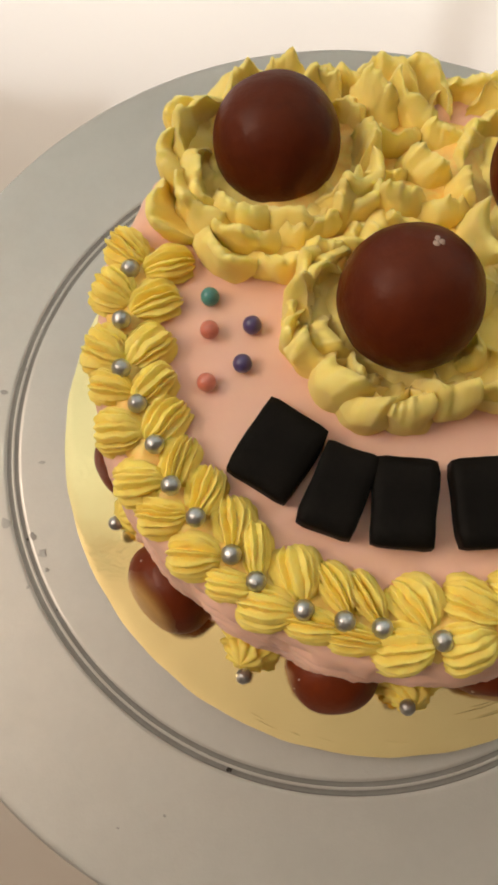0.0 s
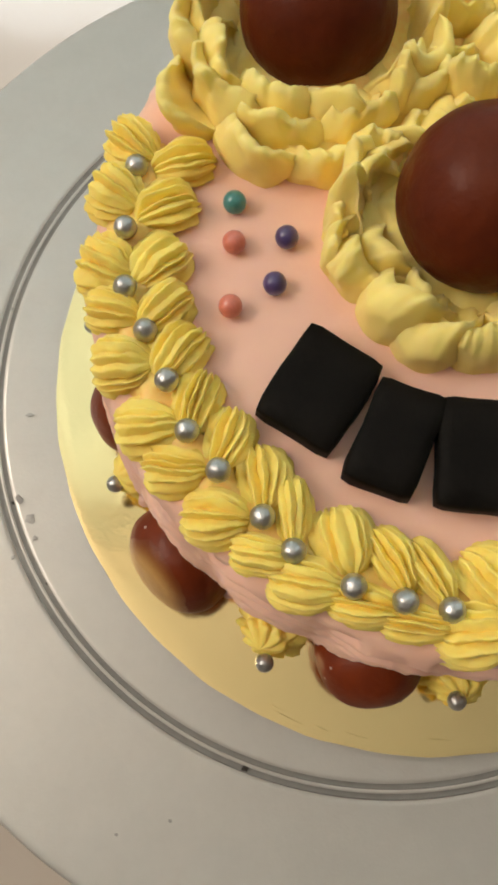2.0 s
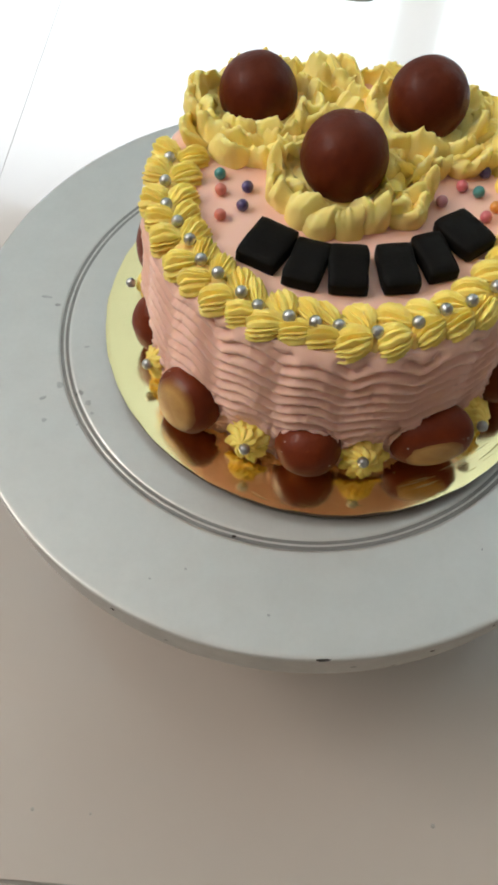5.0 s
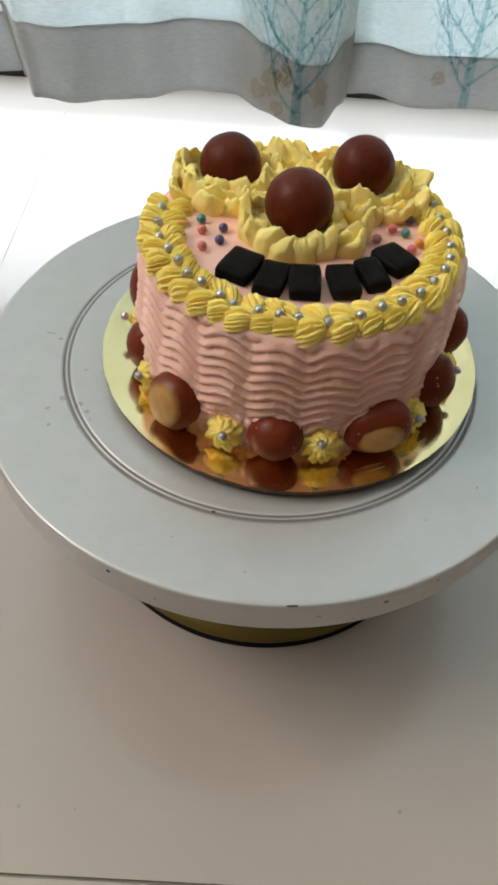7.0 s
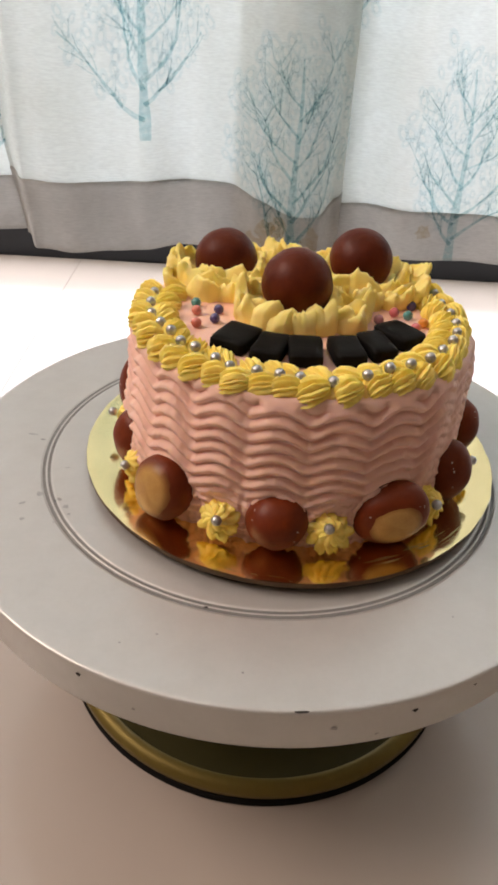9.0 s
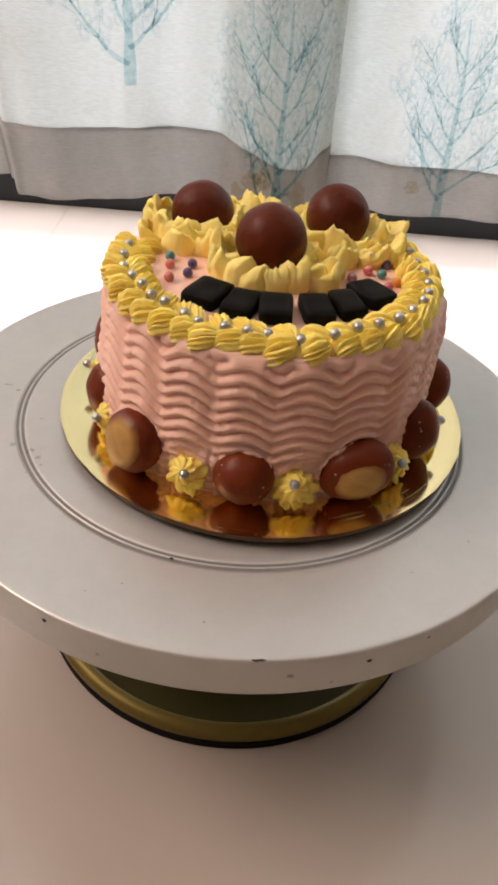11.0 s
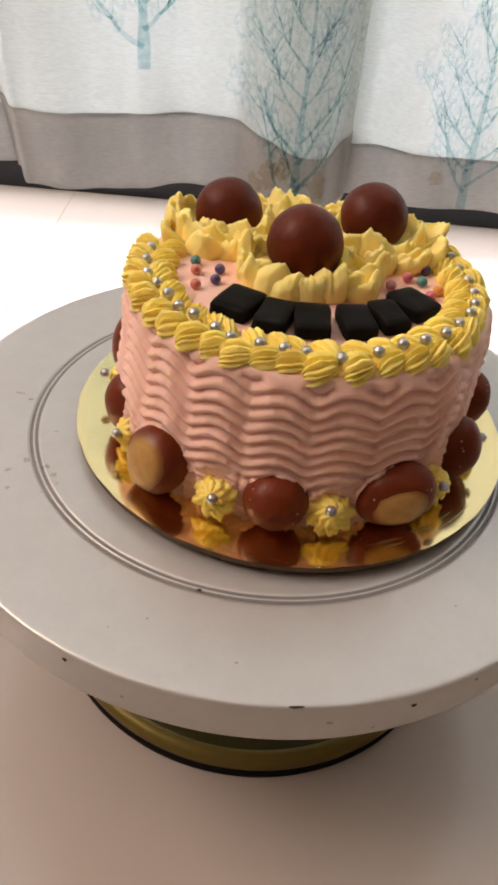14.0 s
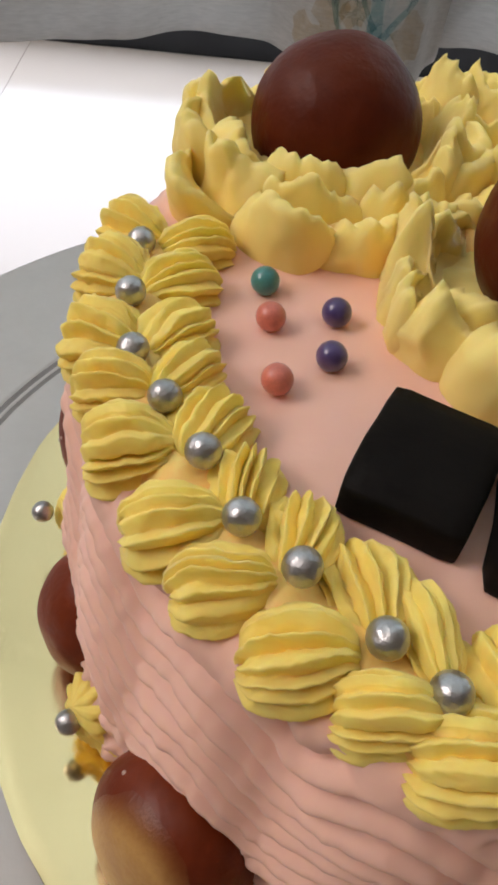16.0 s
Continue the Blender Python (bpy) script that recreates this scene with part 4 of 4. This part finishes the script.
        part("syrup_crust", lathe("syrup_crust", [(0.0, 0.5 * g), (0.6 * g, 0.35 * g), (g, -0.3 * g)], 7, M_CRUST), ob, "pale crumb of frosting and dried syrup", tilt @ m)


def frosting_smear(ang, r, z, size):
    """The ragged lip of frosting where a sweet was pressed into the cake's side."""
    na, nt = 56, 9
    rc = CR + 0.0016
    verts = []
    for i in range(na):
        ph = math.pi * (-0.04 + 1.08 * i / (na - 1))
        w = 0.0015 * (0.65 + 0.9 * noise.noise((ph * 2.6, ang, 1.0)) + 0.5 * noise.noise((ph * 9, ang, 2.0)))
        w = max(w, 0.0004) * math.sin(math.pi * (i + 0.4) / na) ** 0.4
        s = size[1] * 1.0 * math.cos(ph) + 0.0008 * noise.noise((ph * 4, ang, 5.0))
        h = z + size[2] * 1.0 * math.sin(ph) + 0.0008 * noise.noise((ph * 5, ang, 8.0))
        a0 = radians(ang) + s / rc
        for j in range(nt):
            t = 2 * math.pi * j / nt
            k = 1 + 0.35 * noise.noise((ph * 12, t, ang))
            rr = rc + math.cos(t) * w * 1.3 * k
            up = math.sin(t) * w * k
            aa = a0 + up * math.cos(ph) / rc
            verts.append((rr * math.cos(aa), rr * math.sin(aa), h + up * math.sin(ph)))
    part("frosting_smear", mesh_of("frosting_smear", verts, grid_faces(nt, na, wrap=True), M_PINK), cake, "ragged lip of pink frosting over a sweet")


for ang, z, size in ((-137.8, BOARD + 0.0134, (0, 0.0128, 0.0136)), (-100.6, BOARD + 0.0124, (0, 0.0122, 0.0126)), (-66.0, BOARD + 0.0138, (0, 0.0152, 0.0130)),
                     (-166.8, BOARD + 0.0138, (0, 0.0116, 0.0138))):
    frosting_smear(ang, 0, z, size)

BROWN = "whole dark brown gulab jamun on the gold board against the cake"
HALF = "cut gulab jamun with pale golden inside on the gold board"
halved_jamun(-137.8, 0.0818, BOARD + 0.0134, (0.0150, 0.0138, 0.0142), -136, 0, True, HALF, -15, 0.42, 0.36)
halved_jamun(-100.6, 0.0768, BOARD + 0.0124, (0.0122, 0.0129, 0.0122), -100, 0, False, BROWN)
halved_jamun(-65.2, 0.0790, BOARD + 0.0140, (0.0130, 0.0165, 0.0138), -86, 20, True, HALF, 0, 0.64, 0.36, 0.78)
halved_jamun(-32.7, 0.0768, BOARD + 0.0140, (0.0115, 0.0125, 0.0145), -32, 0, False, BROWN)
halved_jamun(-2.0, 0.0800, BOARD + 0.0140, (0.0115, 0.0125, 0.0145), -2, 0, False, BROWN)
halved_jamun(-166.8, 0.0762, BOARD + 0.0138, (0.0112, 0.0120, 0.0142), -167, 0, False, BROWN)
halved_jamun(160.5, 0.0802, BOARD + 0.0168, (0.0100, 0.0145, 0.0172), 160, 0, False, BROWN)


def rosette_mesh(seed, r=0.0092, high=0.0086):
    """A star-tip rosette: twisted flutes that draw in to a small peak."""
    nu, nv = 120, 16
    verts = []
    for j in range(nv):
        v = j / (nv - 1)
        prof = (1 - v ** 1.9) ** 0.62 * (0.88 + 0.14 * math.sin(v * 9.5)) if v < 1 else 0.0
        for i in range(nu):
            a = 2 * math.pi * i / nu
            fl = 0.74 + 0.32 * abs(math.cos(4.5 * (a + 1.1 * v + seed))) ** 0.9 + 0.22 * noise.noise((math.cos(a) * 2, math.sin(a) * 2, v * 4 + seed)) + 0.10 * noise.noise((math.cos(a) * 7, math.sin(a) * 7, v * 9 + seed))
            verts.append((r * prof * fl * math.cos(a), r * prof * fl * math.sin(a), high * v - 0.0024))
    return mesh_of("cream_rosette", verts, grid_faces(nu, nv, wrap=True), M_YELLOW)


def pearl_mesh(name, r, material):
    bm = bmesh.new()
    bmesh.ops.create_icosphere(bm, subdivisions=3, radius=r)
    for v in bm.verts:
        v.co += v.co.normalized() * r * 0.025 * noise.noise(v.co * 500)
    me = bpy.data.meshes.new(name)
    bm.to_mesh(me)
    bm.free()
    me.materials.append(material)
    me.polygons.foreach_set("use_smooth", [True] * len(me.polygons))
    return me


PR = 0.0022
SILVER = pearl_mesh("sugar_pearl", PR, M_SILVER)
ROSETTES = [rosette_mesh(k * 0.37) for k in range(3)]
for k, (ra, pa, pr, pz) in enumerate([(-118, -116.3, 0.0874, 0.1427), (-85, -86.1, 0.0848, 0.1439), (-49, -52.0, 0.0869, 0.1436), (-20, -24.9, 0.0862, 0.1439), (-156, -155.0, 0.0866, 0.1396), (174, 176.5, 0.0880, 0.1416)]):
    rr = 0.0802
    tagged(part("cream_rosette", ROSETTES[k % 3], at=pose(CX + rr * math.cos(radians(ra)), CY + rr * math.sin(radians(ra)), BOARD + 0.0098, 0, 0, ra) @ pose(0, 0, 0, 0, 56, 0) @ pose(0, 0, 0, 0, 0, 40 * k)),
           "small yellow piped cream rosette on the gold board", "cream rosette", "rosettes round the cake's foot")
    tagged(part("sugar_pearl", SILVER, at=pose(CX + pr * math.cos(radians(pa)), CY + pr * math.sin(radians(pa)), pz, 0, 0, 30 * k)),
           "silver sugar pearl pressed into a yellow rosette", "sugar pearl", "silver pearls on the rosettes")
for k, a in enumerate(PEARL_ANGLES):
    tagged(part("sugar_pearl", SILVER, at=pose(CX + (RING + PEARL_OUT[k] / 1000) * math.cos(radians(a)), CY + (RING + PEARL_OUT[k] / 1000) * math.sin(radians(a)), 0.2017 + PEARL_UP[k] / 1000, 40 * k, 20 * k, 0)),
           "shiny silver sugar pearl between yellow cream shells", "sugar pearl", "silver pearls along the border")
COLOURED = [("teal", -0.0388, 0.0092), ("coral", -0.0385, 0.0008), ("purple", -0.0286, 0.0022), ("purple", -0.0305, -0.0074), ("coral", -0.0385, -0.0122), ("pink", 0.0511, 0.0034),
            ("teal", 0.0568, 0.0003), ("purple", 0.0608, 0.0107), ("mauve", 0.0424, -0.0047), ("pink", 0.0574, -0.0125), ("orange", 0.0618, -0.0075), ("cream", 0.0675, -0.0060)]
PEARLS = {c: pearl_mesh("sugar_pearl", 0.00225, m) for c, m in PEARL.items()}
for c, x, y in COLOURED:
    tagged(part("sugar_pearl", PEARLS[c], at=pose(x, y, TOP + 0.0021)), "%s pearly sugar ball on pink buttercream" % c, "sugar pearl", "coloured pearls on the cake")


def fondant_bar(x, y, turn, wide, long, thick=0.0062):
    """A plain thick bar of black fondant with softened, slightly uneven edges."""
    bm = bmesh.new()
    bmesh.ops.create_cube(bm, size=1)
    bmesh.ops.scale(bm, vec=(wide, long, thick), verts=bm.verts)
    bmesh.ops.subdivide_edges(bm, edges=bm.edges[:], cuts=5, use_grid_fill=True)
    for v in bm.verts:
        h = Vector((wide / 2, long / 2, thick / 2))
        inner = Vector([max(min(v.co[k], h[k] - 0.0016), -h[k] + 0.0016) for k in range(3)])
        d = v.co - inner
        if d.length > 0.0016:
            v.co = inner + d.normalized() * 0.0016
        v.co += Vector((noise.noise(v.co * 110 + Vector((x * 900, 0, 0))), noise.noise(v.co * 110 + Vector((0, y * 900, 4))), 0)) * 0.0006
    me = bpy.data.meshes.new("fondant_bar")
    bm.to_mesh(me)
    bm.free()
    me.materials.append(M_FONDANT)
    me.polygons.foreach_set("use_smooth", [True] * len(me.polygons))
    tagged(part("fondant_bar", me, at=pose(x, y, TOP + thick / 2 - 0.0002, 0, 0, turn)), "thick black fondant bar lying on the pink cake", "decoration", "fondant bars on the cake")


for x, y, turn, wide, long in [(-0.0219, -0.0282, -30, 0.0185, 0.0225), (-0.0085, -0.0365, -20, 0.0150, 0.0225), (0.0056, -0.0390, -4, 0.0160, 0.0225),
                               (0.0225, -0.0384, 5, 0.0150, 0.0225), (0.0358, -0.0332, 14, 0.0135, 0.0220), (0.0478, -0.0222, 33, 0.0165, 0.0215)]:
    fondant_bar(x, y, turn, wide * 0.86, long * 0.88)
